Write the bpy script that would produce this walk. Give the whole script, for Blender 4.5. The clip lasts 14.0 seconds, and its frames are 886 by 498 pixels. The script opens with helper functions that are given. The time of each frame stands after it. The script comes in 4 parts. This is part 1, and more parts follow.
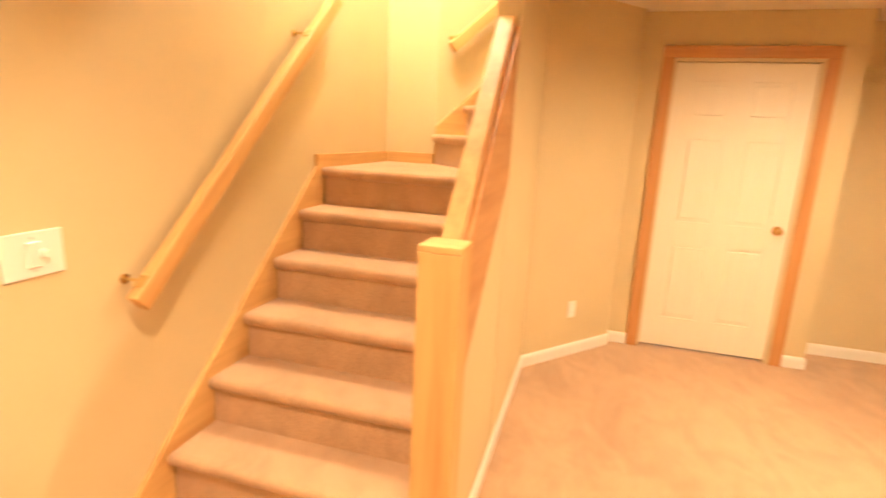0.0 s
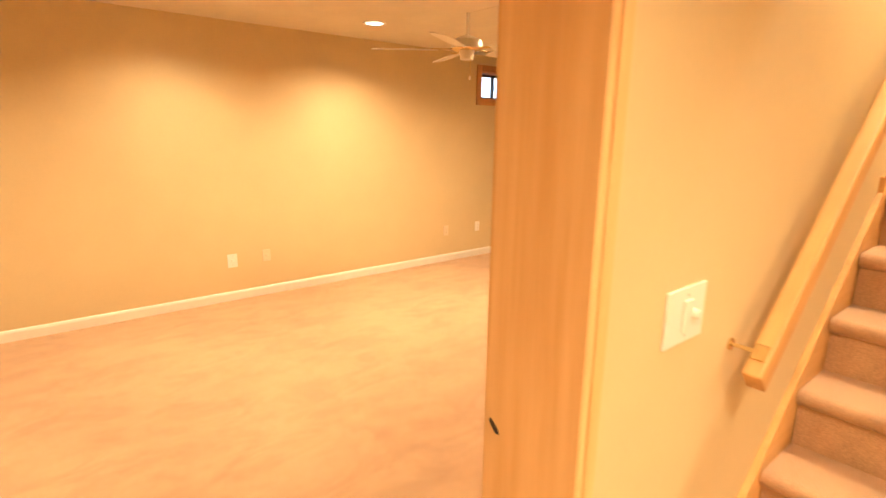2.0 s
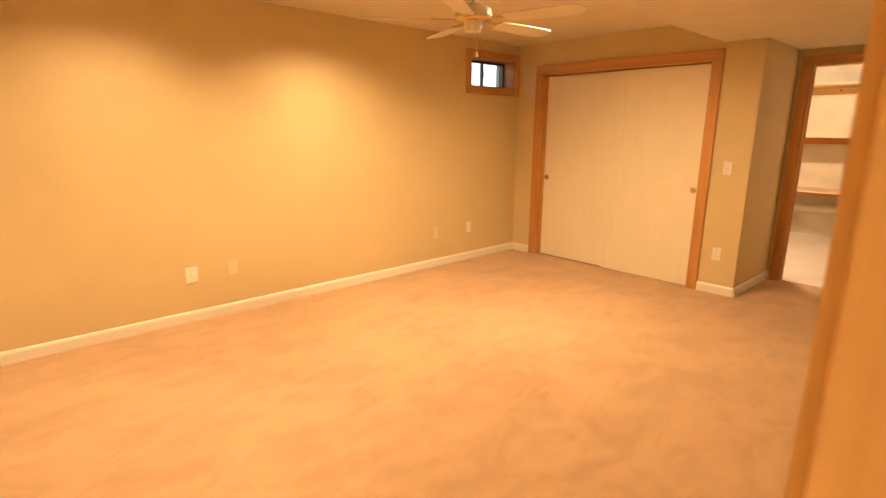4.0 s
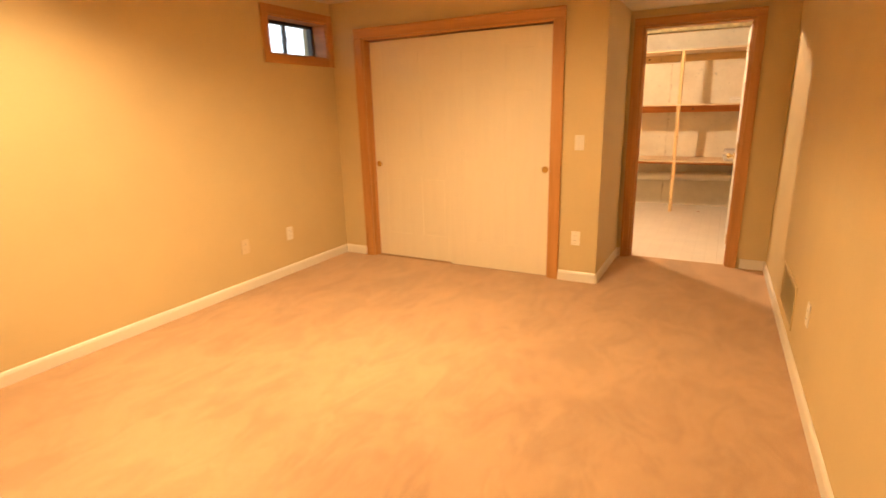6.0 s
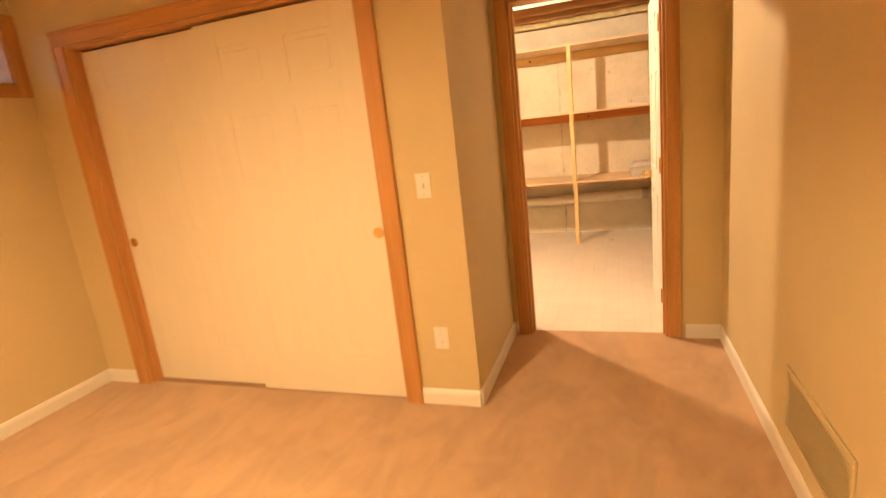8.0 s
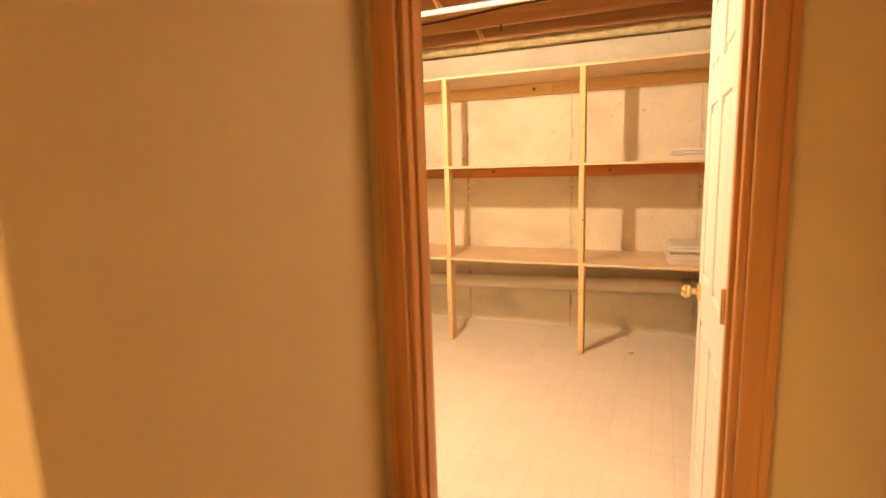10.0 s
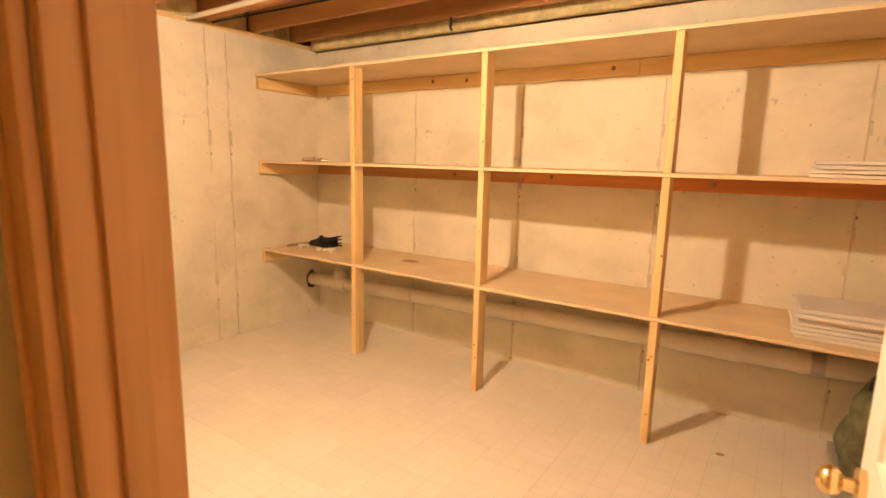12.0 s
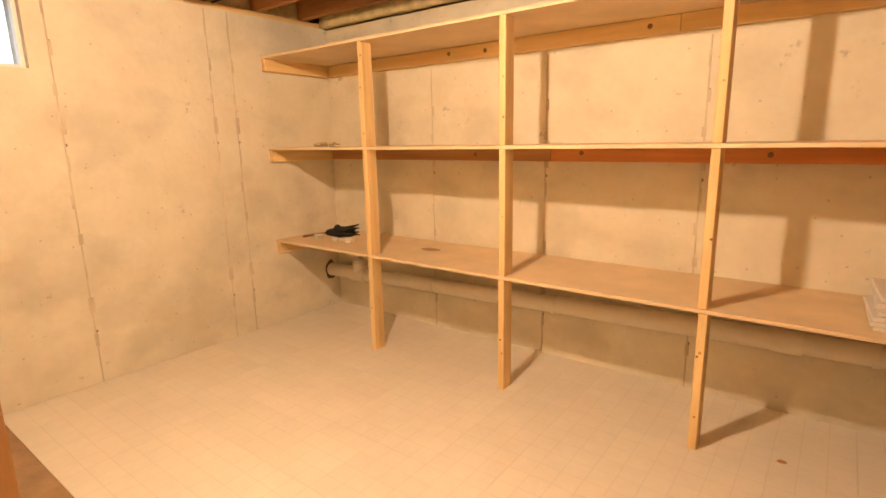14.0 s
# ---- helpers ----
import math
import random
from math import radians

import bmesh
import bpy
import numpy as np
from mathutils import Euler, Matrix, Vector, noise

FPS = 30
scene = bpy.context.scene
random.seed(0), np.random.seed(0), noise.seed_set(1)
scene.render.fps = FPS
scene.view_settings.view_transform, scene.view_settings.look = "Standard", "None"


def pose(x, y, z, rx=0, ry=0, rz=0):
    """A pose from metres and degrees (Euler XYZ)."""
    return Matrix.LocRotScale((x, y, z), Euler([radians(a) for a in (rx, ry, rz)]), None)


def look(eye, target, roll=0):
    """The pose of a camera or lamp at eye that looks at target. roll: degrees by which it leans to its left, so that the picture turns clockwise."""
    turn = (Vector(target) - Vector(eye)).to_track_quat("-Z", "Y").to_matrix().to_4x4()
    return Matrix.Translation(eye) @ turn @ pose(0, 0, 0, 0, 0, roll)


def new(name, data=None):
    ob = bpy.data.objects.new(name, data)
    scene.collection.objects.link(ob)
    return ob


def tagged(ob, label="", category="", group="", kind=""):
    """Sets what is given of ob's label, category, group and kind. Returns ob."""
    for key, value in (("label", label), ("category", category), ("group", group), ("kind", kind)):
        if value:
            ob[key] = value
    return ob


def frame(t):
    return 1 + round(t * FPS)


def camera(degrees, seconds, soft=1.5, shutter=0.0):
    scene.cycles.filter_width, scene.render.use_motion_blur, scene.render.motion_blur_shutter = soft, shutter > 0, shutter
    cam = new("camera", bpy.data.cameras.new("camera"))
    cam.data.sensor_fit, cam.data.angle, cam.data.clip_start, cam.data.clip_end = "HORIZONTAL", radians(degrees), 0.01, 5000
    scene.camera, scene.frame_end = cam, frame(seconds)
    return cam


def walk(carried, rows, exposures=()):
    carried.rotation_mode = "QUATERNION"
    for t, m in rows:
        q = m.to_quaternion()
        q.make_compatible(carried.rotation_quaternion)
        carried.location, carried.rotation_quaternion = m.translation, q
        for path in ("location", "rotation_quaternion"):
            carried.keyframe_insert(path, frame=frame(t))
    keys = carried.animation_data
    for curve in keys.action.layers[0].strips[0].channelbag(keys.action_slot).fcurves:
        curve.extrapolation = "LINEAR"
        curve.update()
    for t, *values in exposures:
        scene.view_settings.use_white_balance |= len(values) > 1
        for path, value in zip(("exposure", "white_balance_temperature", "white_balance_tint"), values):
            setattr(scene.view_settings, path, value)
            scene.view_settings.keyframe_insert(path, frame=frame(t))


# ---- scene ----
cam = camera(81.1, 14.0, soft=1.5, shutter=0.5)
PATH = [
    (0, (5.464, -0.053, 1.494), (4.932, 1.825, 1.057), 2.8),
    (0.6, (5.208, -0.076, 1.492), (4.295, 1.645, 1.045), 3.2),
    (1, (5.066, -0.122, 1.490), (3.902, 1.438, 1.048), 2.2),
    (1.5, (4.84, -0.150, 1.508), (3.452, 1.213, 1.05), 1.1),
    (2, (4.592, -0.122, 1.498), (3.082, 1.113, 1.054), 0.8),
    (4.3, (3.912, 0.144, 1.431), (2.527, 1.512, 0.97), 0.3),
    (4.5, (3.851, 0.185, 1.426), (2.515, 1.599, 0.962), 0.3),
    (5, (3.647, 0.349, 1.43), (2.439, 1.866, 0.94), -0.1),
    (5.5, (3.488, 0.579, 1.414), (2.421, 2.193, 0.908), -0.6),
    (6, (3.343, 0.871, 1.409), (2.421, 2.566, 0.883), -1.5),
    (6.5, (3.276, 1.271, 1.397), (2.468, 3.02, 0.862), -3.4),
    (7, (3.208, 1.712, 1.383), (2.49, 3.504, 0.859), -4.9),
    (7.5, (3.189, 2.2, 1.376), (2.517, 4.018, 0.882), -6.3),
    (8, (3.205, 2.704, 1.377), (2.553, 4.539, 0.92), -6.5),
    (8.5, (3.244, 3.22, 1.389), (2.587, 5.064, 0.976), -6.5),
    (9, (3.255, 3.716, 1.382), (2.592, 5.566, 1.011), -5.1),
    (11.3, (3.318, 5.386, 1.418), (2.324, 7.095, 1.114), 1.9),
    (11.5, (3.318, 5.477, 1.427), (2.277, 7.153, 1.102), 1.6),
    (12, (3.274, 5.641, 1.416), (2.173, 7.275, 1.075), 1.3),
    (12.5, (3.225, 5.753, 1.425), (2.078, 7.351, 1.065), 0.5),
    (13, (3.189, 5.806, 1.421), (2.018, 7.381, 1.04), -0.4),
    (13.5, (3.177, 5.862, 1.413), (2.002, 7.428, 1.007), -1.1),
    (14, (3.175, 5.89, 1.411), (1.986, 7.444, 0.998), -1.1),
]
walk(cam, [(t, look(e, g, r)) for t, e, g, r in PATH],
     exposures=[(0, 0.10, 5450, 10), (0.8, 0.24, 5450, 10), (1.6, 0.22, 5450, 10), (2.0, 0.08, 5600, 10), (4.5, -0.24, 6450, 10), (5.5, -0.20, 6550, 10), (7.5, -0.02, 6550, 10), (9, 0.02, 6500, 10), (11.5, -0.10, 6400, 10), (14, -0.22, 6350, 10)])

# ---- light ----
world = bpy.data.worlds.new("daylight")
scene.world = world
world.use_nodes = True
wn = world.node_tree
sky = wn.nodes.new("ShaderNodeTexSky")
sky.sky_type, sky.sun_disc = "NISHITA", False
sky.sun_elevation, sky.sun_rotation = radians(40), radians(200)
wn.links.new(sky.outputs[0], wn.nodes["Background"].inputs[0])
wn.nodes["Background"].inputs[1].default_value = 0.15

WARM = (1.0, 0.645, 0.31)
BULB = (1.0, 0.72, 0.46)


def lamp(name, kind, loc, energy, color, **kw):
    d = bpy.data.lights.new(name, kind)
    d.energy, d.color = energy, color
    ob = new(name, d)
    ob.location = loc
    if kind == "SPOT":
        d.spot_size, d.spot_blend = kw["size"], kw["blend"]
    d.shadow_soft_size = kw.get("radius", 0.04)
    return ob


CEIL = 2.35
# First two and (5.05, 0.30) are known; the rest are unseen, added for brightness.
CANS = [(0.72, 2.29, 195, 146), (0.72, 0.85, 150, 146), (1.95, 3.15, 390, 170), (1.95, 0.85, 170, 160), (1.95, -1.2, 180, 160), (0.72, -1.2, 130, 146),
        (5.05, 0.30, 250, 142), (6.7, 0.6, 250, 166), (6.7, 2.5, 400, 168), (5.6, -1.3, 300, 160)]
for cx, cy, watts, beam in CANS:
    lamp("can_lamp", "SPOT", (cx, cy, CEIL - 0.012), watts, WARM, size=radians(beam), blend=0.9, radius=0.06)
lamp("bulb_lamp", "POINT", (1.96, 6.64, 2.265), 200, BULB, radius=0.035)
lamp("stair_lamp", "POINT", (4.58, 2.35, 3.42), 165, (1.0, 0.76, 0.48), radius=0.1)


# ---- materials ----
def mat(name, color, rough=0.7, metal=0.0, var=0.06, scale=6.0, bump=0.0, bscale=120.0, stretch=(1, 1, 1), color2=None, fine=60.0, coat=0.0):
    m = bpy.data.materials.new(name)
    m.use_nodes = True
    t = m.node_tree
    b = t.nodes["Principled BSDF"]
    b.inputs["Roughness"].default_value, b.inputs["Metallic"].default_value = rough, metal
    b.inputs["Coat Weight"].default_value = coat
    co = t.nodes.new("ShaderNodeTexCoord")
    mp = t.nodes.new("ShaderNodeMapping")
    mp.inputs["Scale"].default_value = stretch
    t.links.new(co.outputs["Object"], mp.inputs[0])
    inf = t.nodes.new("ShaderNodeObjectInfo")
    off = t.nodes.new("ShaderNodeVectorMath")
    off.operation = "ADD"
    sc = t.nodes.new("ShaderNodeMath")
    sc.operation = "MULTIPLY"
    sc.inputs[1].default_value = 37.0
    t.links.new(inf.outputs["Random"], sc.inputs[0])
    t.links.new(mp.outputs[0], off.inputs[0])
    t.links.new(sc.outputs[0], off.inputs[1])
    n1 = t.nodes.new("ShaderNodeTexNoise")
    n1.inputs["Scale"].default_value, n1.inputs["Detail"].default_value = scale, 5
    n2 = t.nodes.new("ShaderNodeTexNoise")
    n2.inputs["Scale"].default_value, n2.inputs["Detail"].default_value = fine, 3
    for n in (n1, n2):
        t.links.new(off.outputs[0], n.inputs["Vector"])
    add = t.nodes.new("ShaderNodeMath")
    add.operation = "MULTIPLY_ADD"
    add.inputs[1].default_value = 0.35
    t.links.new(n2.outputs[0], add.inputs[0])
    t.links.new(n1.outputs[0], add.inputs[2])
    r = t.nodes.new("ShaderNodeValToRGB")
    c2 = color2 or tuple(c * (1 - 2.2 * var) for c in color)
    r.color_ramp.elements[0].position, r.color_ramp.elements[1].position = 0.42, 0.95
    r.color_ramp.elements[0].color, r.color_ramp.elements[1].color = (*c2, 1), (*color, 1)
    t.links.new(add.outputs[0], r.inputs[0])
    t.links.new(r.outputs[0], b.inputs["Base Color"])
    if bump:
        nb = t.nodes.new("ShaderNodeTexNoise")
        nb.inputs["Scale"].default_value, nb.inputs["Detail"].default_value = bscale, 3
        t.links.new(off.outputs[0], nb.inputs["Vector"])
        bp = t.nodes.new("ShaderNodeBump")
        bp.inputs["Strength"].default_value, bp.inputs["Distance"].default_value = bump, 0.004
        t.links.new(nb.outputs[0], bp.inputs["Height"])
        t.links.new(bp.outputs[0], b.inputs["Normal"])
    return m


def wood(name, dark, light, axis, rough=0.45, coat=0.0):
    """Grain that runs along the axis."""
    st = [6.0, 6.0, 6.0]
    st["xyz".index(axis)] = 0.4
    return mat(name, light, rough, color2=dark, scale=2.2, fine=9.0, stretch=tuple(st), bump=0.12, bscale=6.0, coat=coat)


WALL = mat("wall_paint", (0.66, 0.545, 0.31), 0.6, var=0.03, scale=3, bump=0.12, bscale=220)
CEILP = mat("ceiling_paint", (0.74, 0.68, 0.56), 0.85, var=0.04, scale=4, bump=0.25, bscale=90)
WHITE = mat("white_paint", (0.82, 0.79, 0.72), 0.38, var=0.02, scale=5, bump=0.04, bscale=60)
DOORW = mat("door_paint", (0.82, 0.755, 0.61), 0.42, var=0.02, scale=3, stretch=(6, 6, 0.6), bump=0.08, bscale=30)
PLATE = mat("plate_plastic", (0.84, 0.81, 0.74), 0.3, var=0.01)
ALMOND = mat("almond_plastic", (0.72, 0.62, 0.45), 0.35, var=0.01)
SLOT = mat("slot_dark", (0.05, 0.04, 0.035), 0.6)
TRIM = {a: wood("oak_trim_" + a, (0.43, 0.20, 0.06), (0.64, 0.34, 0.125), a, 0.46, 0.05) for a in "xyz"}
PINE = {a: wood("pine_" + a, (0.66, 0.40, 0.15), (0.84, 0.60, 0.29), a, 0.5) for a in "xyz"}
RAILW = {a: wood("rail_pine_" + a, (0.52, 0.29, 0.09), (0.74, 0.47, 0.17), a, 0.5, 0.02) for a in "xyz"}
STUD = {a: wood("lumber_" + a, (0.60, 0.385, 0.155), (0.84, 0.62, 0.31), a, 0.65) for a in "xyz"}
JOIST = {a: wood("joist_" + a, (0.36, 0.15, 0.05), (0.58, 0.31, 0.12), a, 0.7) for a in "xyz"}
BOARD = mat("particle_board", (0.78, 0.595, 0.365), 0.6, var=0.09, scale=5, fine=180, bump=0.1, bscale=250)
BRASS = mat("brass", (0.82, 0.64, 0.32), 0.24, 1.0, var=0.03)
STEEL = mat("steel", (0.55, 0.53, 0.50), 0.35, 1.0, var=0.05)
CHROME = mat("bright_metal", (0.78, 0.74, 0.66), 0.22, 1.0, var=0.05)
ALU = mat("dark_aluminium", (0.10, 0.09, 0.08), 0.45, 0.6, var=0.1)
PVC = mat("white_pvc", (0.76, 0.70, 0.58), 0.35, var=0.05, scale=4)
BLACK = mat("black_fabric", (0.012, 0.012, 0.014), 0.8, var=0.2, bump=0.3)
PAPER = mat("white_board", (0.74, 0.69, 0.62), 0.7, var=0.05)
FOAM = mat("insulation", (0.82, 0.68, 0.36), 0.95, var=0.2, scale=14, bump=0.9, bscale=40)
KNOT = mat("knot_wood", (0.30, 0.15, 0.06), 0.6, var=0.2, scale=60)
KRAFT = mat("kraft_paper", (0.48, 0.30, 0.15), 0.8, var=0.15, scale=8, bump=0.3, bscale=30)
OSB = mat("subfloor", (0.60, 0.44, 0.24), 0.85, var=0.2, scale=18, fine=70)
CAMO = mat("camouflage_cloth", (0.24, 0.24, 0.12), 0.9, color2=(0.015, 0.018, 0.012), scale=9, fine=20, bump=0.5, bscale=60)
SILL = mat("concrete_floor", (0.42, 0.27, 0.15), 0.9, var=0.15, scale=8, bump=0.3)
SCRAP = mat("orange_scrap", (0.55, 0.28, 0.10), 0.8)
EARTH = mat("outside_ground", (0.20, 0.19, 0.13), 0.95, var=0.2, scale=2)
FANW = mat("fan_white", (0.80, 0.76, 0.66), 0.4, var=0.02)


def carpet_mat(name, light, dark):
    m = mat(name, light, 0.95, color2=dark, scale=1.6, fine=10, bump=0.7, bscale=420)
    t = m.node_tree
    b = t.nodes["Principled BSDF"]
    b.inputs["Sheen Weight"].default_value = 0.25
    b.inputs["Sheen Roughness"].default_value = 0.5
    # brushed nap in strokes and tuft speckle over the large blotches
    ramp = b.inputs["Base Color"].links[0].from_node
    co = t.nodes.new("ShaderNodeTexCoord")
    mp = t.nodes.new("ShaderNodeMapping")
    mp.inputs["Rotation"].default_value = (0, 0, radians(48))
    mp.inputs["Scale"].default_value = (1.5, 0.8, 1)
    t.links.new(co.outputs["Object"], mp.inputs[0])
    stroke = t.nodes.new("ShaderNodeTexNoise")
    stroke.inputs["Scale"].default_value, stroke.inputs["Detail"].default_value = 3.0, 8
    stroke.inputs["Distortion"].default_value = 0.7
    stroke.inputs["Roughness"].default_value = 0.68
    t.links.new(mp.outputs[0], stroke.inputs["Vector"])
    tuft = t.nodes.new("ShaderNodeTexNoise")
    tuft.inputs["Scale"].default_value, tuft.inputs["Detail"].default_value = 260, 2
    t.links.new(co.outputs["Object"], tuft.inputs["Vector"])
    s1 = t.nodes.new("ShaderNodeMapRange")
    s1.inputs["From Min"].default_value, s1.inputs["From Max"].default_value = 0.40, 0.56
    s1.inputs["To Min"].default_value, s1.inputs["To Max"].default_value = 0.89, 1.04
    t.links.new(stroke.outputs[0], s1.inputs["Value"])
    s2 = t.nodes.new("ShaderNodeMapRange")
    s2.inputs["From Min"].default_value, s2.inputs["From Max"].default_value = 0.3, 0.7
    s2.inputs["To Min"].default_value, s2.inputs["To Max"].default_value = 0.8, 1.12
    t.links.new(tuft.outputs[0], s2.inputs["Value"])
    mul = t.nodes.new("ShaderNodeMath")
    mul.operation = "MULTIPLY"
    t.links.new(s1.outputs[0], mul.inputs[0])
    t.links.new(s2.outputs[0], mul.inputs[1])
    sc = t.nodes.new("ShaderNodeVectorMath")
    sc.operation = "SCALE"
    t.links.new(ramp.outputs[0], sc.inputs[0])
    t.links.new(mul.outputs[0], sc.inputs["Scale"])
    t.links.new(sc.outputs[0], b.inputs["Base Color"])
    return m


CARPET = carpet_mat("beige_carpet", (0.61, 0.395, 0.22), (0.51, 0.315, 0.17))


def concrete_mat():
    m = mat("poured_concrete", (0.76, 0.69, 0.55), 0.85, color2=(0.66, 0.585, 0.45), scale=4.0, fine=24, bump=0.35, bscale=35)
    t = m.node_tree
    b = t.nodes["Principled BSDF"]
    ramp = b.inputs["Base Color"].links[0].from_node
    co = t.nodes.new("ShaderNodeTexCoord")
    # bug holes and dark stains of their own shape
    vo = t.nodes.new("ShaderNodeTexVoronoi")
    vo.inputs["Scale"].default_value = 13
    t.links.new(co.outputs["Object"], vo.inputs["Vector"])
    hole = t.nodes.new("ShaderNodeMapRange")
    hole.inputs["From Min"].default_value, hole.inputs["From Max"].default_value = 0.05, 0.10
    hole.inputs["To Min"].default_value, hole.inputs["To Max"].default_value = 0.72, 1.0
    t.links.new(vo.outputs["Distance"], hole.inputs["Value"])
    no = t.nodes.new("ShaderNodeTexNoise")
    no.inputs["Scale"].default_value, no.inputs["Detail"].default_value = 1.9, 10
    flat = t.nodes.new("ShaderNodeMapping")
    flat.inputs["Scale"].default_value = (1.0, 1.0, 1.5)
    t.links.new(co.outputs["Object"], flat.inputs["Vector"])
    t.links.new(flat.outputs[0], no.inputs["Vector"])
    st = t.nodes.new("ShaderNodeMapRange")
    st.inputs["From Min"].default_value, st.inputs["From Max"].default_value = 0.36, 0.50
    st.inputs["To Min"].default_value, st.inputs["To Max"].default_value = 0.87, 1.0
    t.links.new(no.outputs[0], st.inputs["Value"])
    mask = t.nodes.new("ShaderNodeMath")
    mask.operation = "MULTIPLY"
    # small rusty blots and scrapes
    bl = t.nodes.new("ShaderNodeTexNoise")
    bl.inputs["Scale"].default_value, bl.inputs["Detail"].default_value = 7.5, 6
    bl.inputs["Roughness"].default_value = 0.65
    t.links.new(co.outputs["Object"], bl.inputs["Vector"])
    blot = t.nodes.new("ShaderNodeMapRange")
    blot.inputs["From Min"].default_value, blot.inputs["From Max"].default_value = 0.66, 0.73
    blot.inputs["To Min"].default_value, blot.inputs["To Max"].default_value = 1.0, 0.62
    t.links.new(bl.outputs[0], blot.inputs["Value"])
    both = t.nodes.new("ShaderNodeMath")
    both.operation = "MULTIPLY"
    t.links.new(hole.outputs[0], both.inputs[0])
    t.links.new(blot.outputs[0], both.inputs[1])
    t.links.new(both.outputs[0], mask.inputs[0])
    t.links.new(st.outputs[0], mask.inputs[1])
    sc = t.nodes.new("ShaderNodeVectorMath")
    sc.operation = "SCALE"
    t.links.new(ramp.outputs[0], sc.inputs[0])
    t.links.new(mask.outputs[0], sc.inputs["Scale"])
    t.links.new(sc.outputs[0], b.inputs["Base Color"])
    return m


CONC = concrete_mat()


def vinyl_mat():
    m = mat("vinyl_tile", (0.82, 0.745, 0.635), 0.38, var=0.05, scale=3, fine=30, bump=0.05, bscale=80)
    t = m.node_tree
    b = t.nodes["Principled BSDF"]
    ramp = b.inputs["Base Color"].links[0].from_node
    co = t.nodes.new("ShaderNodeTexCoord")
    br = t.nodes.new("ShaderNodeTexBrick")
    br.offset = 0.0
    br.inputs["Color1"].default_value = br.inputs["Color2"].default_value = (1, 1, 1, 1)
    br.inputs["Mortar"].default_value = (0.925, 0.91, 0.885, 1)
    br.inputs["Scale"].default_value = 1.0
    br.inputs["Mortar Size"].default_value = 0.0035
    br.inputs["Mortar Smooth"].default_value = 0.6
    br.inputs["Brick Width"].default_value = br.inputs["Row Height"].default_value = 0.1015
    t.links.new(co.outputs["Object"], br.inputs["Vector"])
    mx = t.nodes.new("ShaderNodeMix")
    mx.data_type, mx.blend_type = "RGBA", "MULTIPLY"
    mx.inputs["Factor"].default_value = 1.0
    t.links.new(ramp.outputs[0], mx.inputs["A"])
    t.links.new(br.outputs["Color"], mx.inputs["B"])
    t.links.new(mx.outputs["Result"], b.inputs["Base Color"])
    return m


VINYL = vinyl_mat()


def glass_mat():
    m = bpy.data.materials.new("window_glass")
    m.use_nodes = True
    b = m.node_tree.nodes["Principled BSDF"]
    b.inputs["Transmission Weight"].default_value, b.inputs["Roughness"].default_value = 1.0, 0.02
    b.inputs["IOR"].default_value = 1.45
    return m


GLASS = glass_mat()


def glow_mat(name, color, strength):
    m = bpy.data.materials.new(name)
    m.use_nodes = True
    b = m.node_tree.nodes["Principled BSDF"]
    b.inputs["Emission Color"].default_value, b.inputs["Emission Strength"].default_value = (*color, 1), strength
    return m


LENS = glow_mat("lamp_lens", (1.0, 0.86, 0.62), 6.0)
DAY = glow_mat("overcast_distance", (0.80, 0.90, 1.0), 3.2)


# ---- building helpers ----
def box(bm, x0, x1, y0, y1, z0, z1, bevel=0.0, seg=1):
    r = bmesh.ops.create_cube(bm, size=1)
    bmesh.ops.scale(bm, vec=(x1 - x0, y1 - y0, z1 - z0), verts=r["verts"])
    bmesh.ops.translate(bm, vec=((x0 + x1) / 2, (y0 + y1) / 2, (z0 + z1) / 2), verts=r["verts"])
    if bevel:
        es = list({e for v in r["verts"] for e in v.link_edges})
        bmesh.ops.bevel(bm, geom=es, offset=bevel, segments=seg, affect="EDGES", profile=0.6)
    return bm


def boxes(rows, bevel=0.0, seg=1):
    bm = bmesh.new()
    for r in rows:
        box(bm, *r, bevel=bevel, seg=seg)
    return bm


def cyl(bm, p, q, r, r2=None, n=20):
    p, q = Vector(p), Vector(q)
    d = q - p
    m = Matrix.Translation((p + q) / 2) @ d.to_track_quat("Z", "Y").to_matrix().to_4x4()
    bmesh.ops.create_cone(bm, cap_ends=True, segments=n, radius1=r, radius2=r if r2 is None else r2, depth=d.length, matrix=m)
    return bm


def prism(bm, pts, axis, a, b, bevel=0.0, seg=2):
    """A flat outline of (u, v) drawn out along an axis from a to b."""
    def at(u, v, w):
        return {"x": (w, u, v), "y": (u, w, v), "z": (u, v, w)}[axis]
    lo = [bm.verts.new(at(u, v, a)) for u, v in pts]
    hi = [bm.verts.new(at(u, v, b)) for u, v in pts]
    fs = [bm.faces.new(lo), bm.faces.new(hi)]
    n = len(pts)
    for i in range(n):
        fs.append(bm.faces.new((lo[i], lo[(i + 1) % n], hi[(i + 1) % n], hi[i])))
    bmesh.ops.recalc_face_normals(bm, faces=fs)
    if bevel:
        es = list({e for f in fs for e in f.edges})
        bmesh.ops.bevel(bm, geom=es, offset=bevel, segments=seg, affect="EDGES", profile=0.6)
    return bm


def mesh_of(name, bm, material, smooth=False):
    me = bpy.data.meshes.new(name)
    bm.to_mesh(me)
    bm.free()
    me.materials.append(material)
    if smooth:
        me.polygons.foreach_set("use_smooth", [True] * len(me.polygons))
        me.set_sharp_from_angle(angle=radians(40))
    return me


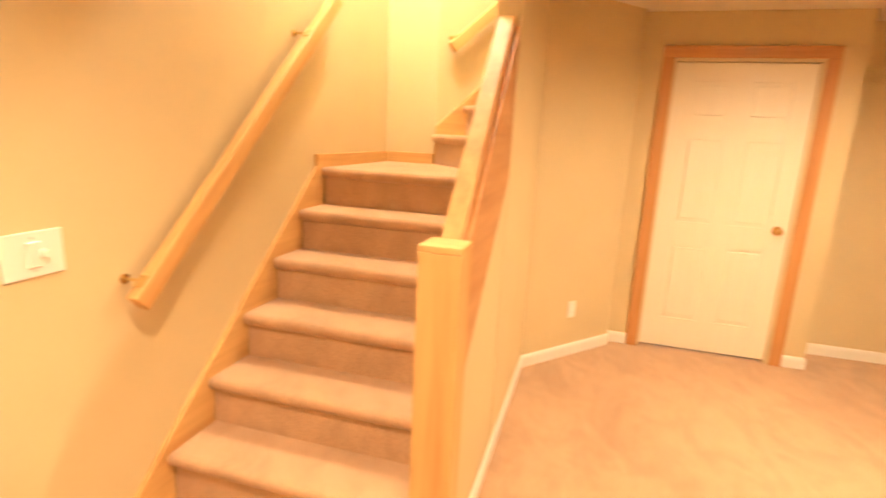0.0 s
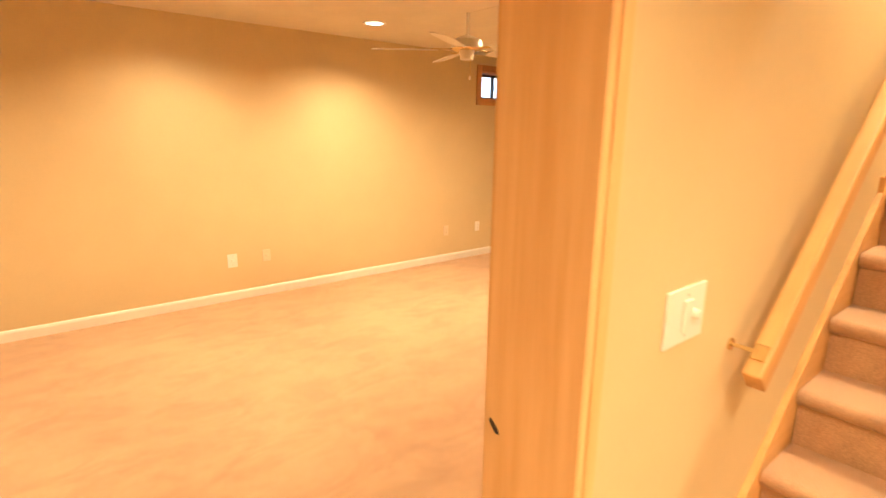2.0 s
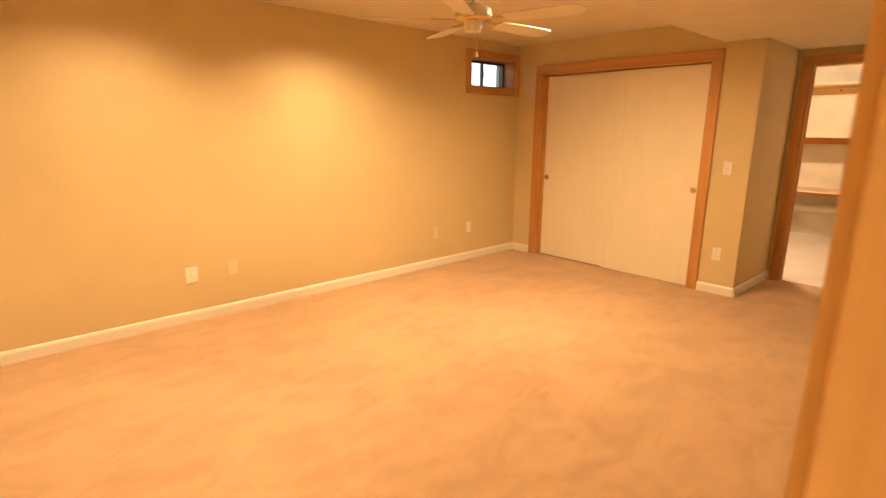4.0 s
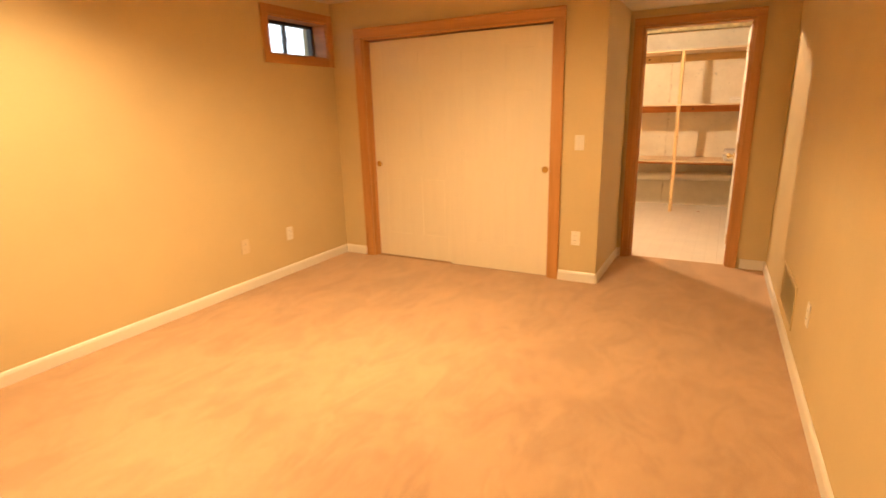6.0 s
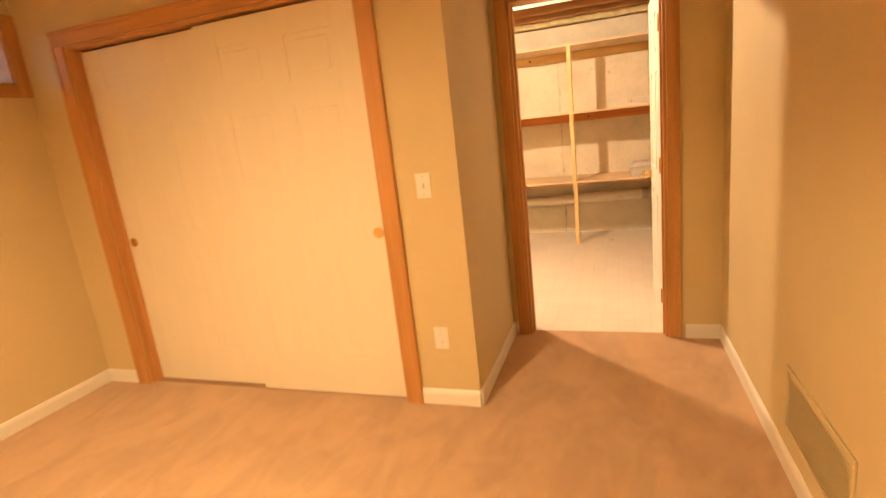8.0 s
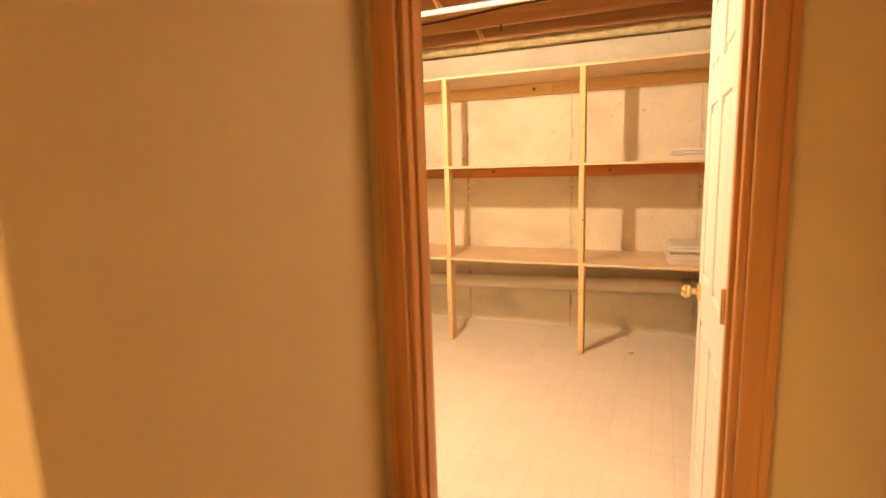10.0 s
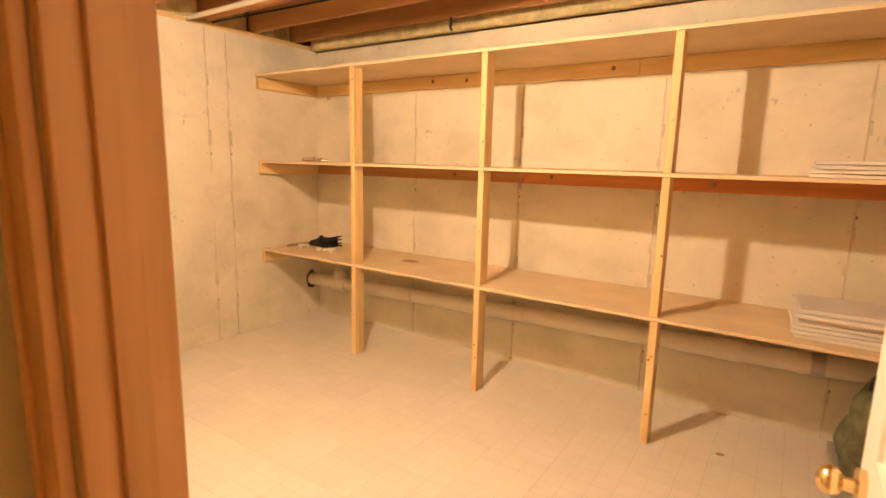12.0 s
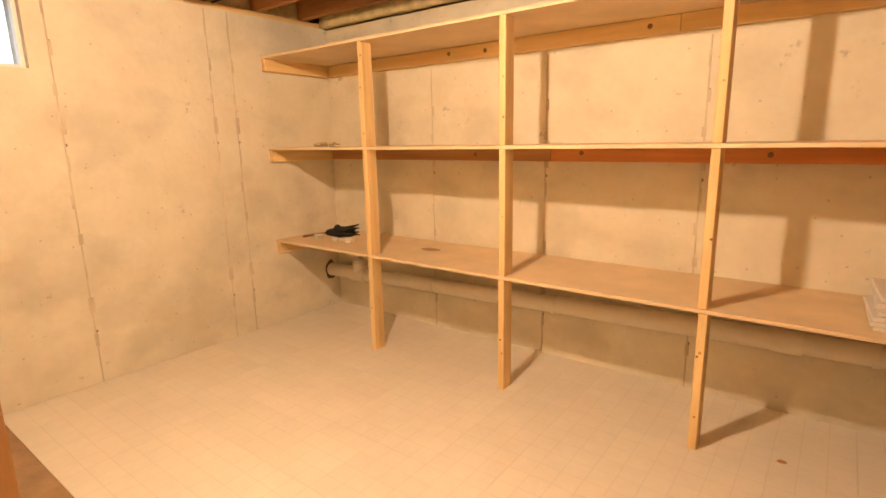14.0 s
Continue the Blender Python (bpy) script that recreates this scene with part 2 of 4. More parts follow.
def part(name, bm, material, parent, label="", smooth=False):
    ob = new(name, mesh_of(name, bm, material, smooth))
    ob.parent = parent
    return tagged(ob, label)


def structure(name, bm, material, label, category, smooth=False):
    ob = new(name, mesh_of(name, bm, material, smooth))
    return tagged(ob, label, category, kind="structure")


def thing(name, m, label, category, group="", kind=""):
    ob = new(name)
    ob.empty_display_size = 0.1
    ob.matrix_basis = m
    return tagged(ob, label, category, group, kind)


# ---- large structure ----
H = CEIL
XR = 3.76      # room's long wall beside the stairs
XS = 4.14      # stair side of that wall
YC = 4.95      # closet wall
YD = 5.86      # storage door wall
XJ = 2.52      # side of the alcove
XC = -0.285     # foundation, left
YB = 8.89      # foundation, back

structure("floor", boxes([(0, 8.6, -2.6, YD + 0.06, -0.12, 0), ]), CARPET, "beige cut-pile carpet with vacuum marks", "carpet")
structure("floor_storage", boxes([(XC, 4.0, YD + 0.06, YB, -0.12, -0.006)]), SILL, "bare concrete slab under the storage room tiles", "floor")

# left wall with the window's hole
WY0, WY1, WZ0, WZ1 = 4.165, 4.878, 1.87, 2.175
structure("wall_west", boxes([(XC, 0, -2.6, WY0, 0, H), (XC, 0, WY1, YD + 0.12, 0, H), (XC, 0, WY0, WY1, 0, WZ0),
                              (XC, 0, WY0, WY1, WZ1, H)]), WALL, "beige painted drywall lit by recessed lamps", "wall")
CX0, CX1, CZ = 0.348, 2.13, 2.03
structure("wall_closet", boxes([(0, CX0, YC, YC + 0.11, 0, H), (CX1, XJ, YC, YC + 0.11, 0, H), (CX0, CX1, YC, YC + 0.11, CZ, H),
                                ]), WALL, "beige painted drywall around the sliding closet doors", "wall")
structure("wall_alcove", boxes([(XJ - 0.11, XJ, YC + 0.11, YD, 0, H)]), WALL, "beige painted drywall beside the storage doorway", "wall")
structure("wall_closet_back", boxes([(0, XJ - 0.11, YD - 0.1, YD, 0, H)]), WALL, "plain beige drywall at the back of the closet", "wall")
DX0, DX1, DZ = 2.622, 3.46, 2.03
structure("wall_storage_door", boxes([(0, DX0, YD, YD + 0.12, 0, H), (DX1, 4.0, YD, YD + 0.12, 0, H), (DX0, DX1, YD, YD + 0.12, DZ, H)]), WALL,
          "beige painted drywall around the storage room doorway", "wall")
YE = 0.56      # free end of the stair wall
XE = 3.81      # its near end, a little out of square
def wall_x(y):
    return XE + (y - 2.0) * (3.742 - XE) / (YD - 2.0)


bm = boxes([(3.93, XS, YE, 2.0, 0, H), (XS - 0.14, XS, 1.55, 3.2, H, 3.5)])
prism(bm, [(XE, 2.0), (XS, 2.0), (XS, YD), (3.742, YD)], "z", 0, H)
structure("wall_stair", bm, WALL,
          "beige painted drywall between the room and the stairs", "wall")
structure("wall_south", boxes([(XC, 8.6, -2.72, -2.6, 0, H)]), WALL, "plain beige painted drywall", "wall")
structure("wall_east", boxes([(8.6, 8.72, -2.72, 4.6, 0, H)]), WALL, "plain beige painted drywall", "wall")
HY = 3.90
HX0, HX1 = 5.915, 6.762
structure("wall_hall", boxes([(5.60, HX0, HY, HY + 0.12, 0, H), (HX1, 7.0, HY, 4.37, 0, H), (HX0, HX1, HY, HY + 0.12, 2.04, H),
                              (7.0, 8.6, 4.25, 4.37, 0, H)]), WALL, "beige painted drywall around the hall door", "wall")
structure("ceiling", boxes([(XC, 8.6, -2.6, 1.55, H, H + 0.1), (XC, XS - 0.14, 1.55, YD, H, H + 0.1), (5.12, 8.6, 1.55, 4.37, H, H + 0.1),
                            (4.0, 5.9, 1.45, 4.5, 3.5, 3.6)]), CEILP, "off-white textured painted ceiling", "ceiling")
structure("soffit", boxes([(2.2, 3.93, 0.56, 2.0, 2.16, H), (2.2, XE, 2.0, YC, 2.16, H), (XJ, XE, YC, YD, 2.16, H)], 0.004), CEILP, "dropped ceiling box over the room's long side", "soffit")

# stairwell: side wall, slanting wall, landing walls and shaft
bm = bmesh.new()
box(bm, 5.02, 5.12, 2.13, 3.17, 0, H)
prism(bm, [(5.02, 3.17), (5.12, 3.17), (5.68, 3.83), (5.68, 3.90), (5.60, 3.90)], "z", 0, H)
structure("wall_stair_side", bm, WALL, "beige painted drywall beside the stairs with a slanting end", "wall")
LY = 3.14
BX, BY = 4.47, LY
dv = Vector((0.73, 0.683, 0))
nv = Vector((0.683, -0.73, 0))
bm = boxes([(XS, BX, LY, LY + 0.1, 0, 3.5), (4.0, XS, 3.14, 3.24, 0, 3.5), (5.02, 5.12, 1.55, 3.17, H + 0.1, 3.5), (4.0, 5.12, 1.45, 1.55, H + 0.1, 3.5)])
e = Vector((BX, BY, 0)) + dv * 1.5
prism(bm, [(BX, BY), (e.x, e.y), (e.x - 0.07, e.y + 0.073), (BX, BY + 0.1)], "z", 0, 3.5)
f = e + nv * 0.8
prism(bm, [(e.x, e.y), (f.x, f.y), (f.x + 0.07, f.y + 0.07), (e.x + 0.07, e.y + 0.07)], "z", H + 0.1, 3.5)
prism(bm, [(5.12, 3.17), (f.x, f.y), (f.x + 0.07, f.y), (5.19, 3.17)], "z", H + 0.1, 3.5)
structure("wall_landing", bm, WALL, "beige painted drywall round the stair landing", "wall")

# storage room
SY0, SY1, SZ0, SZ1 = 6.12, 6.86, 1.82, 2.19
structure("foundation_west", boxes([(XC - 0.25, XC, YD + 0.12, SY0, -0.1, 2.30), (XC - 0.25, XC, SY1, YB + 0.25, -0.1, 2.30), (XC - 0.25, XC, SY0, SY1, -0.1, SZ0),
                                    (XC - 0.25, XC, SY0, SY1, SZ1, 2.30)]), CONC, "bare poured concrete foundation wall with stains", "concrete wall")
structure("foundation_north", boxes([(XC, 4.0, YB, YB + 0.25, -0.1, 2.29)]), CONC, "bare poured concrete foundation wall with form seams", "concrete wall")
structure("subfloor", boxes([(XC - 0.25, 4.0, YD + 0.12, YB + 0.25, 2.64, 2.66)]), OSB, "wooden subfloor above the joists", "ceiling")
structure("wall_storage_east", boxes([(3.86, 4.0, YD + 0.12, YB, 0, 2.64)]), KRAFT, "kraft-faced insulation between studs", "wall")
structure("wall_storage_upper", boxes([(XC - 0.25, 4.0, YD, YD + 0.12, H + 0.1, 2.64), (XC - 0.25, XC, YD, YD + 0.12, 0, H + 0.1)]), OSB, "boards above the doorway wall", "wall")


# ---- trims ----
def baseboard(x0, y0, x1, y1):
    """A moulded skirting from a to b, standing to the left of the way from a to b."""
    a, b = Vector((x0, y0, 0)), Vector((x1, y1, 0))
    d = b - a
    ob = structure("baseboard", prism(bmesh.new(), [(0, 0), (0.013, 0), (0.013, 0.062), (0.009, 0.076), (0.003, 0.084), (0, 0.084)], "x", 0, d.length, 0.001, 1),
                   WHITE, "white painted moulded baseboard", "baseboard")
    ob.matrix_basis = Matrix.Translation(a) @ pose(0, 0, 0, 0, 0, math.degrees(math.atan2(d.y, d.x)))
    return ob


baseboard(0, YC, 0, -2.6)
baseboard(CX0 - 0.08, YC, 0, YC)
baseboard(XJ, YC, CX1 + 0.08, YC)
baseboard(XJ, YD, XJ, YC)
baseboard(DX0 - 0.065, YD, XJ, YD)
baseboard(3.742, YD, DX1 + 0.09, YD)
baseboard(XE, 2.0, 3.742, YD)
baseboard(5.12, 3.17, 5.12, 1.5)
baseboard(5.68, 3.83, 5.12, 3.17)
baseboard(HX0 - 0.09, HY, 5.66, HY)
baseboard(7.0, HY, HX1 + 0.09, HY)
baseboard(7.0, 4.25, 7.0, HY)
baseboard(8.6, 4.25, 7.0, 4.25)


def casing(name, x0, x1, ztop, y, w, depth, label, jamb_y=None):
    """Wooden frame round an opening in a wall that faces -y."""
    th = thing(name, pose(x0, y, 0), label, "door frame", kind="structure")
    W = x1 - x0

    def moulded(a, b, z0, z1):
        bm = bmesh.new()
        box(bm, a, b, -depth, 0, z0, z1, 0.004, 2)
        return bm
    for a in (-w, W):
        bm = moulded(a, a + w, 0, ztop)
        o = a + w - 0.02 if a > 0 else a
        box(bm, o, o + 0.02, -depth - 0.006, -depth + 0.002, 0, ztop, 0.003, 2)
        part("side_casing", bm, TRIM["z"], th)
    bm = moulded(-w, W + w, ztop + 0.0005, ztop + w)
    box(bm, -w, W + w, -depth - 0.006, -depth + 0.002, ztop + w - 0.02, ztop + w, 0.003, 2)
    part("head_casing", bm, TRIM["x"], th)
    if jamb_y:
        for a in (0, W - 0.018):
            part("jamb", boxes([(a, a + 0.018, 0.001, jamb_y, 0, ztop)], 0.002), TRIM["z"], th)
            b = a + 0.018 if a == 0 else a - 0.011
            part("door_stop", boxes([(b, b + 0.011, 0.040, 0.078, 0, ztop - 0.018)], 0.002, 2), TRIM["z"], th)
        part("head_jamb", boxes([(0.018, W - 0.018, 0.001, jamb_y, ztop - 0.018, ztop)], 0.002), TRIM["x"], th)
    return th


casing("closet_frame", CX0, CX1, CZ, YC, 0.082, 0.018, "stained oak casing round the closet opening", 0.11)
casing("storage_door_frame", DX0, DX1, DZ, YD, 0.066, 0.018, "stained oak casing round the storage doorway", 0.12)
casing("hall_door_frame", HX0 - 0.02, HX1 + 0.02, 2.06, HY, 0.075, 0.018, "stained oak casing round the hall door", 0.12)

# free end of the stair wall, wrapped in wood
th = thing("wall_end_trim", pose(0, 0, 0), "pale oak boards that wrap the free wall end", "trim", kind="structure")
part("end_board", boxes([(3.925, XS + 0.006, YE - 0.02, YE, 0, H)], 0.003), PINE["z"], th)
part("side_casing", boxes([(XS + 0.0005, XS + 0.010, YE, YE + 0.03, 0, H)], 0.004, 2), PINE["z"], th)
part("side_casing", boxes([(3.912, 3.9295, YE - 0.012, YE + 0.06, 0, H)], 0.004, 2), PINE["z"], th)


part("knot", prism(bmesh.new(), [(3.938, 0.948), (3.948, 0.942), (3.960, 0.930), (3.963, 0.921), (3.953, 0.920), (3.942, 0.930), (3.935, 0.94)], "y", YE - 0.0208, YE - 0.0195), SLOT, th, "dark knot in the wood")


# ---- doors ----
def panel_door(name, m, w, h, label, group="", deep=0.013, paint=DOORW):
    """Six-panel moulded door, hinge at the origin, drawn along +x, faces at y 0 and 0.035."""
    th = thing(name, m, label, "door", group)
    foot = 0.016 if deep > 0.01 else 0.006
    t = 0.035
    st, mid = 0.115 * w / 0.8, 0.11 * w / 0.8
    cols = [(st, w / 2 - mid / 2), (w / 2 + mid / 2, w - st)]
    rws = [(0.24, 0.80), (0.96, 1.56), (1.67, h - 0.12)]
    for a, b in ((0, st), (w - st, w)):
        part("stile", boxes([(a, b, 0, t, foot, h)], 0.0015), paint, th)
    zs = [foot] + [z for r in rws for z in r] + [h]
    for i in range(0, len(zs), 2):
        part("rail", boxes([(st, w - st, 0.0004, t - 0.0004, zs[i], zs[i + 1])]), paint, th)
    for a, b in rws:
        part("mullion", boxes([(w / 2 - mid / 2, w / 2 + mid / 2, 0.0006, t - 0.0006, a, b)]), paint, th)
        for c, d in cols:
            bm = boxes([(c, d, deep, t - deep, a, b)])
            box(bm, c + 0.026, d - 0.026, 0.002, t - 0.002, a + 0.026, b - 0.026, 0.006, 2)
            part("panel", bm, paint, th)
    return th


def knob(th, x, y, z, side, lever=True):
    """Brass handle on the face at y, to the side of that sign."""
    bm = cyl(bmesh.new(), (x, y, z), (x, y + side * 0.012, z), 0.032, n=24)
    cyl(bm, (x, y + side * 0.012, z), (x, y + side * 0.038, z), 0.012)
    bmesh.ops.create_uvsphere(bm, u_segments=20, v_segments=12, radius=0.026, matrix=Matrix.Translation((x, y + side * 0.048, z)) @ Matrix.Diagonal((1, 0.8, 1, 1)))
    part("knob", bm, BRASS, th, "polished brass knob", True)


hall_door = panel_door("hall_door", pose(HX0, HY + 0.03, 0), HX1 - HX0, 2.035, "closed white six-panel door in the hall")
knob(hall_door, HX1 - HX0 - 0.07, 0, 0.95, -1)
ang = 90.8
sdoor = panel_door("storage_door", pose(DX1 + 0.012, YD + 0.125, 0, 0, 0, ang), 0.78, 2.02, "white six-panel door standing open into the storage room", deep=0.009, paint=WHITE)
knob(sdoor, 0.715, 0.035, 0.885, 1)
knob(sdoor, 0.715, 0.0, 0.885, -1)
part("latch_plate", boxes([(0.7795, 0.7815, 0.006, 0.029, 0.855, 0.915)]), BRASS, sdoor, "brass latch plate")
for z in (0.22, 1.02, 1.80):
    bm = cyl(bmesh.new(), (-0.006, 0.041, z - 0.045), (-0.006, 0.041, z + 0.045), 0.006)
    box(bm, -0.003, -0.0005, 0.004, 0.036, z - 0.045, z + 0.045)
    part("hinge", bm, BRASS, sdoor, "brass butt hinge", True)


def finger_pull(th, x, z):
    bm = bmesh.new()
    cyl(bm, (x, -0.002, z), (x, 0.004, z), 0.027, n=28)
    cyl(bm, (x, -0.004, z), (x, -0.002, z), 0.027, 0.024, n=28)
    part("finger_pull", bm, BRASS, th, "round brass finger pull", True)


cd1 = panel_door("closet_door", pose(CX0 + 0.019, YC + 0.066, 0), 0.91, 2.0, "white six-panel sliding closet door on the rear track", "closet doors", 0.0035)
cd2 = panel_door("closet_door", pose(CX1 - 0.929, YC + 0.024, 0), 0.91, 2.0, "white six-panel sliding closet door on the front track", "closet doors", 0.0035)
finger_pull(cd1, 0.05, 0.905)
finger_pull(cd2, 0.872, 0.905)
# brown colour puts in the shade of the gap below the doors
structure("closet_floor_guide", boxes([(CX0 + 0.02, CX1 - 0.02, YC + 0.030, YC + 0.108, 0.0, 0.003)]), SILL, "dark brown strip standing for the shaded gap under the closet doors", "door track")


# ---- windows ----
def slider_window(name, m, w, h, depth, framemat, label, wood_trim):
    """Sliding window in a thick wall: opening drawn along +x and up, room side at y 0, glass at y depth."""
    th = thing(name, m, label, "window", kind="structure")
    if wood_trim:
        c = 0.07
        for a in (-c, w):
            part("casing", boxes([(a, a + c, -0.018, 0, -c, h + c)], 0.004, 2), TRIM["z"], th)
        for a in (-c, h):
            part("casing", boxes([(0.0005, w - 0.0005, -0.018, 0, a, a + c)], 0.004, 2), TRIM["x"], th)
        for r in ((0, 0.012, 0.0, depth, 0, h), (w - 0.012, w, 0.0, depth, 0, h), (0.012, w - 0.012, 0, depth, 0, 0.012), (0.012, w - 0.012, 0, depth, h - 0.012, h)):
            part("reveal", boxes([(r[0], r[1], r[2] + 0.001, r[3], r[4], r[5])]), TRIM["y"], th)
    f = 0.022
    i = 0.012 if wood_trim else 0.0
    for r in ((i, i + f, i, h - i), (w - i - f, w - i, i, h - i), (i + f, w - i - f, i, i + f), (i + f, w - i - f, h - i - f, h - i)):
        part("frame", boxes([(r[0], r[1], depth - 0.05, depth + 0.01, r[2], r[3])], 0.002), framemat, th)
    mx = w / 2
    part("meeting_stile", boxes([(mx - 0.012, mx + 0.012, depth - 0.04, depth, i + f, h - i - f)], 0.002), framemat, th)
    for a, b, y in ((i + f, mx - 0.012, depth - 0.030), (mx + 0.012, w - i - f, depth - 0.012)):
        g = part("pane", boxes([(a, b, y, y + 0.004, i + f, h - i - f)]), GLASS, th, "clear glass pane")
        g.visible_shadow = False
    part("latch", boxes([(mx - 0.01, mx + 0.01, depth - 0.052, depth - 0.04, h / 2 - 0.02, h / 2 + 0.02)], 0.002), framemat, th)
    return th


slider_window("window_1", pose(0, WY0, WZ0, 0, 0, 90), WY1 - WY0, WZ1 - WZ0, 0.20, ALU, "small basement slider window with oak casing", True)
VIN = mat("white_vinyl", (0.82, 0.82, 0.80), 0.35, var=0.03)
slider_window("window_2", pose(XC, SY0, SZ0, 0, 0, 90), SY1 - SY0, SZ1 - SZ0, 0.10, VIN, "small basement window in a white frame", False)
structure("backdrop", boxes([(-9.1, -9.0, -20, 40, 1.25, 12)]), DAY, "bright hazy sky outside the basement windows", "sky")
structure("ground", boxes([(-60, XC - 0.26, -40, 50, 1.55, 1.6)]), EARTH, "grey ground outside the basement windows", "ground")


# ---- stairs ----
RISE, RUN = 0.1855, 0.212
N1 = 0.994      # front of the first nosing
SX0, SX1 = XS + 0.022, 5.017
stairs = thing("staircase", pose(0, 0, 0), "carpeted stairs that turn at a landing, with pale wooden skirts", "stairs", kind="structure")


def step_mesh(x0, x1, depth, rise):
    """A carpeted step: nosing rolled over the riser; origin at the nosing's front edge, tread level with z 0."""
    pts = [(0.028, -rise), (0.03, -0.055), (0.012, -0.045), (0.002, -0.030), (0.0, -0.018), (0.004, -0.007), (0.014, -0.001), (0.03, 0.0), (depth, 0.0), (depth, -rise)]
    return prism(bmesh.new(), pts, "x", x0, x1)


step = mesh_of("step", step_mesh(SX0, SX1, RUN + 0.03, RISE), CARPET, True)
for i in range(1, 7):
    ob = new("step", step)
    ob.parent = stairs
    ob.location = (0, N1 + RUN * (i - 1), RISE * i)
    if i == 1:
        tagged(ob, "carpeted step with a rolled nosing")
LZ = RISE * 7
NL = N1 + RUN * 6
bm = bmesh.new()
prism(bm, [(NL + 0.028, LZ - RISE), (NL + 0.03, LZ - 0.055), (NL + 0.012, LZ - 0.045), (NL + 0.002, LZ - 0.03), (NL, LZ - 0.018), (NL + 0.004, LZ - 0.007),
           (NL + 0.014, LZ - 0.001), (NL + 0.03, LZ), (LY, LZ), (LY, LZ - RISE)], "x", SX0, SX1)
part("landing", bm, CARPET, stairs, "carpeted landing", True)
# upper flight, slanting away from the landing
turn = math.degrees(math.atan2(dv.y, dv.x)) - 90
for i, w in enumerate((0.82, 0.62, 0.34, 0.33), 1):
    p = Vector((BX, BY, 0)) + dv * (RUN * (i - 1) - 0.03)
    bm = step_mesh(0.02, w, RUN + 0.03, RISE)
    bmesh.ops.transform(bm, matrix=pose(p.x, p.y, LZ + RISE * i, 0, 0, turn), verts=bm.verts)
    if i < 3:
        # trimmed where it meets the side wall
        bmesh.ops.bisect_plane(bm, geom=bm.verts[:] + bm.edges[:] + bm.faces[:], plane_co=(5.016, 0, 0), plane_no=(1, 0, 0), clear_outer=True)
    part("upper_step", bm, CARPET, stairs, "", True)

# skirts
slope = RISE / RUN
def skirt_at(y):
    return RISE + (y - N1) * slope
y0, y1 = 0.90, NL - 0.03
bm = prism(bmesh.new(), [(y0, 0), (y0, 0.05), (N1 - 0.03, skirt_at(N1 - 0.03) + 0.03), (y1, skirt_at(y1) + 0.035), (y1, LZ - 0.4), (N1 + 0.4, 0)], "x", XS, XS + 0.02, 0.002, 1)
part("skirt_board", bm, RAILW["y"], stairs, "pale wooden skirt along the wall")
part("landing_skirt", boxes([(XS, XS + 0.02, y1 + 0.001, LY - 0.001, LZ - 0.26, LZ + 0.065)], 0.002), RAILW["y"], stairs)
part("landing_skirt", boxes([(XS + 0.02, BX, LY - 0.02, LY, LZ - 0.03, LZ + 0.065)], 0.002), RAILW["x"], stairs)
bm = bmesh.new()
L = 1.25
prism(bm, [(0, 0), (0, RISE + 0.05), (L, RISE + 0.05 + L * slope), (L, L * slope - 0.2)], "x", 0, 0.02, 0.002, 1)
ob = part("upper_skirt", bm, RAILW["y"], stairs)
ob.matrix_basis = pose(BX, BY, LZ, 0, 0, turn)

# newel, slanted wooden parapet over the lower side wall
newel = thing("newel_post", pose(5.085, 1.315, 0), "square pale wooden newel post at the foot of the stairs", "newel post")
part("shaft", boxes([(-0.062, 0.062, -0.062, 0.062, 0, 1.175)], 0.004, 2), RAILW["z"], newel)
part("cap", boxes([(-0.0628, 0.0628, -0.0628, 0.0628, 1.175, 1.195)], 0.005, 2), RAILW["z"], newel)
ya, yb = 1.3785, 2.128
za, zb = 1.10, 1.95
lo_a, lo_b = 0.62, 1.33
structure("wall_parapet", prism(bmesh.new(), [(ya, 0), (ya, lo_a), (yb, lo_b), (yb, 0)], "x", 5.022, 5.118), WALL, "beige painted low wall under the parapet", "wall")
par = thing("stair_parapet", pose(0, 0, 0), "slanted oak panel with a pale handrail cap beside the stairs", "railing", kind="structure")
part("panel", prism(bmesh.new(), [(ya, lo_a), (ya, za - 0.03), (yb, zb - 0.03), (yb, lo_b)], "x", 5.036, 5.119, 0.002, 1), TRIM["y"], par, "orange stained oak panel")
part("cap_rail", prism(bmesh.new(), [(ya, za - 0.03), (ya, za + 0.012), (yb, zb + 0.012), (yb, zb - 0.03)], "x", 5.030, 5.098, 0.008, 3), RAILW["y"], par, "pale rounded handrail cap")


def handrail(name, m, length, label):
    """Wall rail along +x of its own frame, wall at y 0, rail 6 cm off."""
    th = thing(name, m, label, "handrail")
    part("rail", boxes([(0, length, 0.045, 0.088, -0.033, 0.033)], 0.007, 3), RAILW["x"], th, smooth=True)
    n = max(2, round(length / 0.8))
    for k in range(n):
        x = 0.06 + (length - 0.4) * k / (n - 1)
        bm = cyl(bmesh.new(), (x, 0.0, -0.036), (x, 0.005, -0.036), 0.015)
        cyl(bm, (x, 0.005, -0.036), (x, 0.06, -0.036), 0.005)
        box(bm, x - 0.02, x + 0.02, 0.05, 0.08, -0.038, -0.0335)
        part("bracket", bm, BRASS, th, "brass rail bracket", True)
    return th


def rail_frame(p, q, off):
    """Frame with x from p to q, y away from the wall along off."""
    p, q = Vector(p), Vector(q)
    x = (q - p).normalized()
    y = Vector(off).normalized()
    z = x.cross(y)
    return Matrix.Translation(p) @ Matrix((x, y, z)).transposed().to_4x4(), (q - p).length


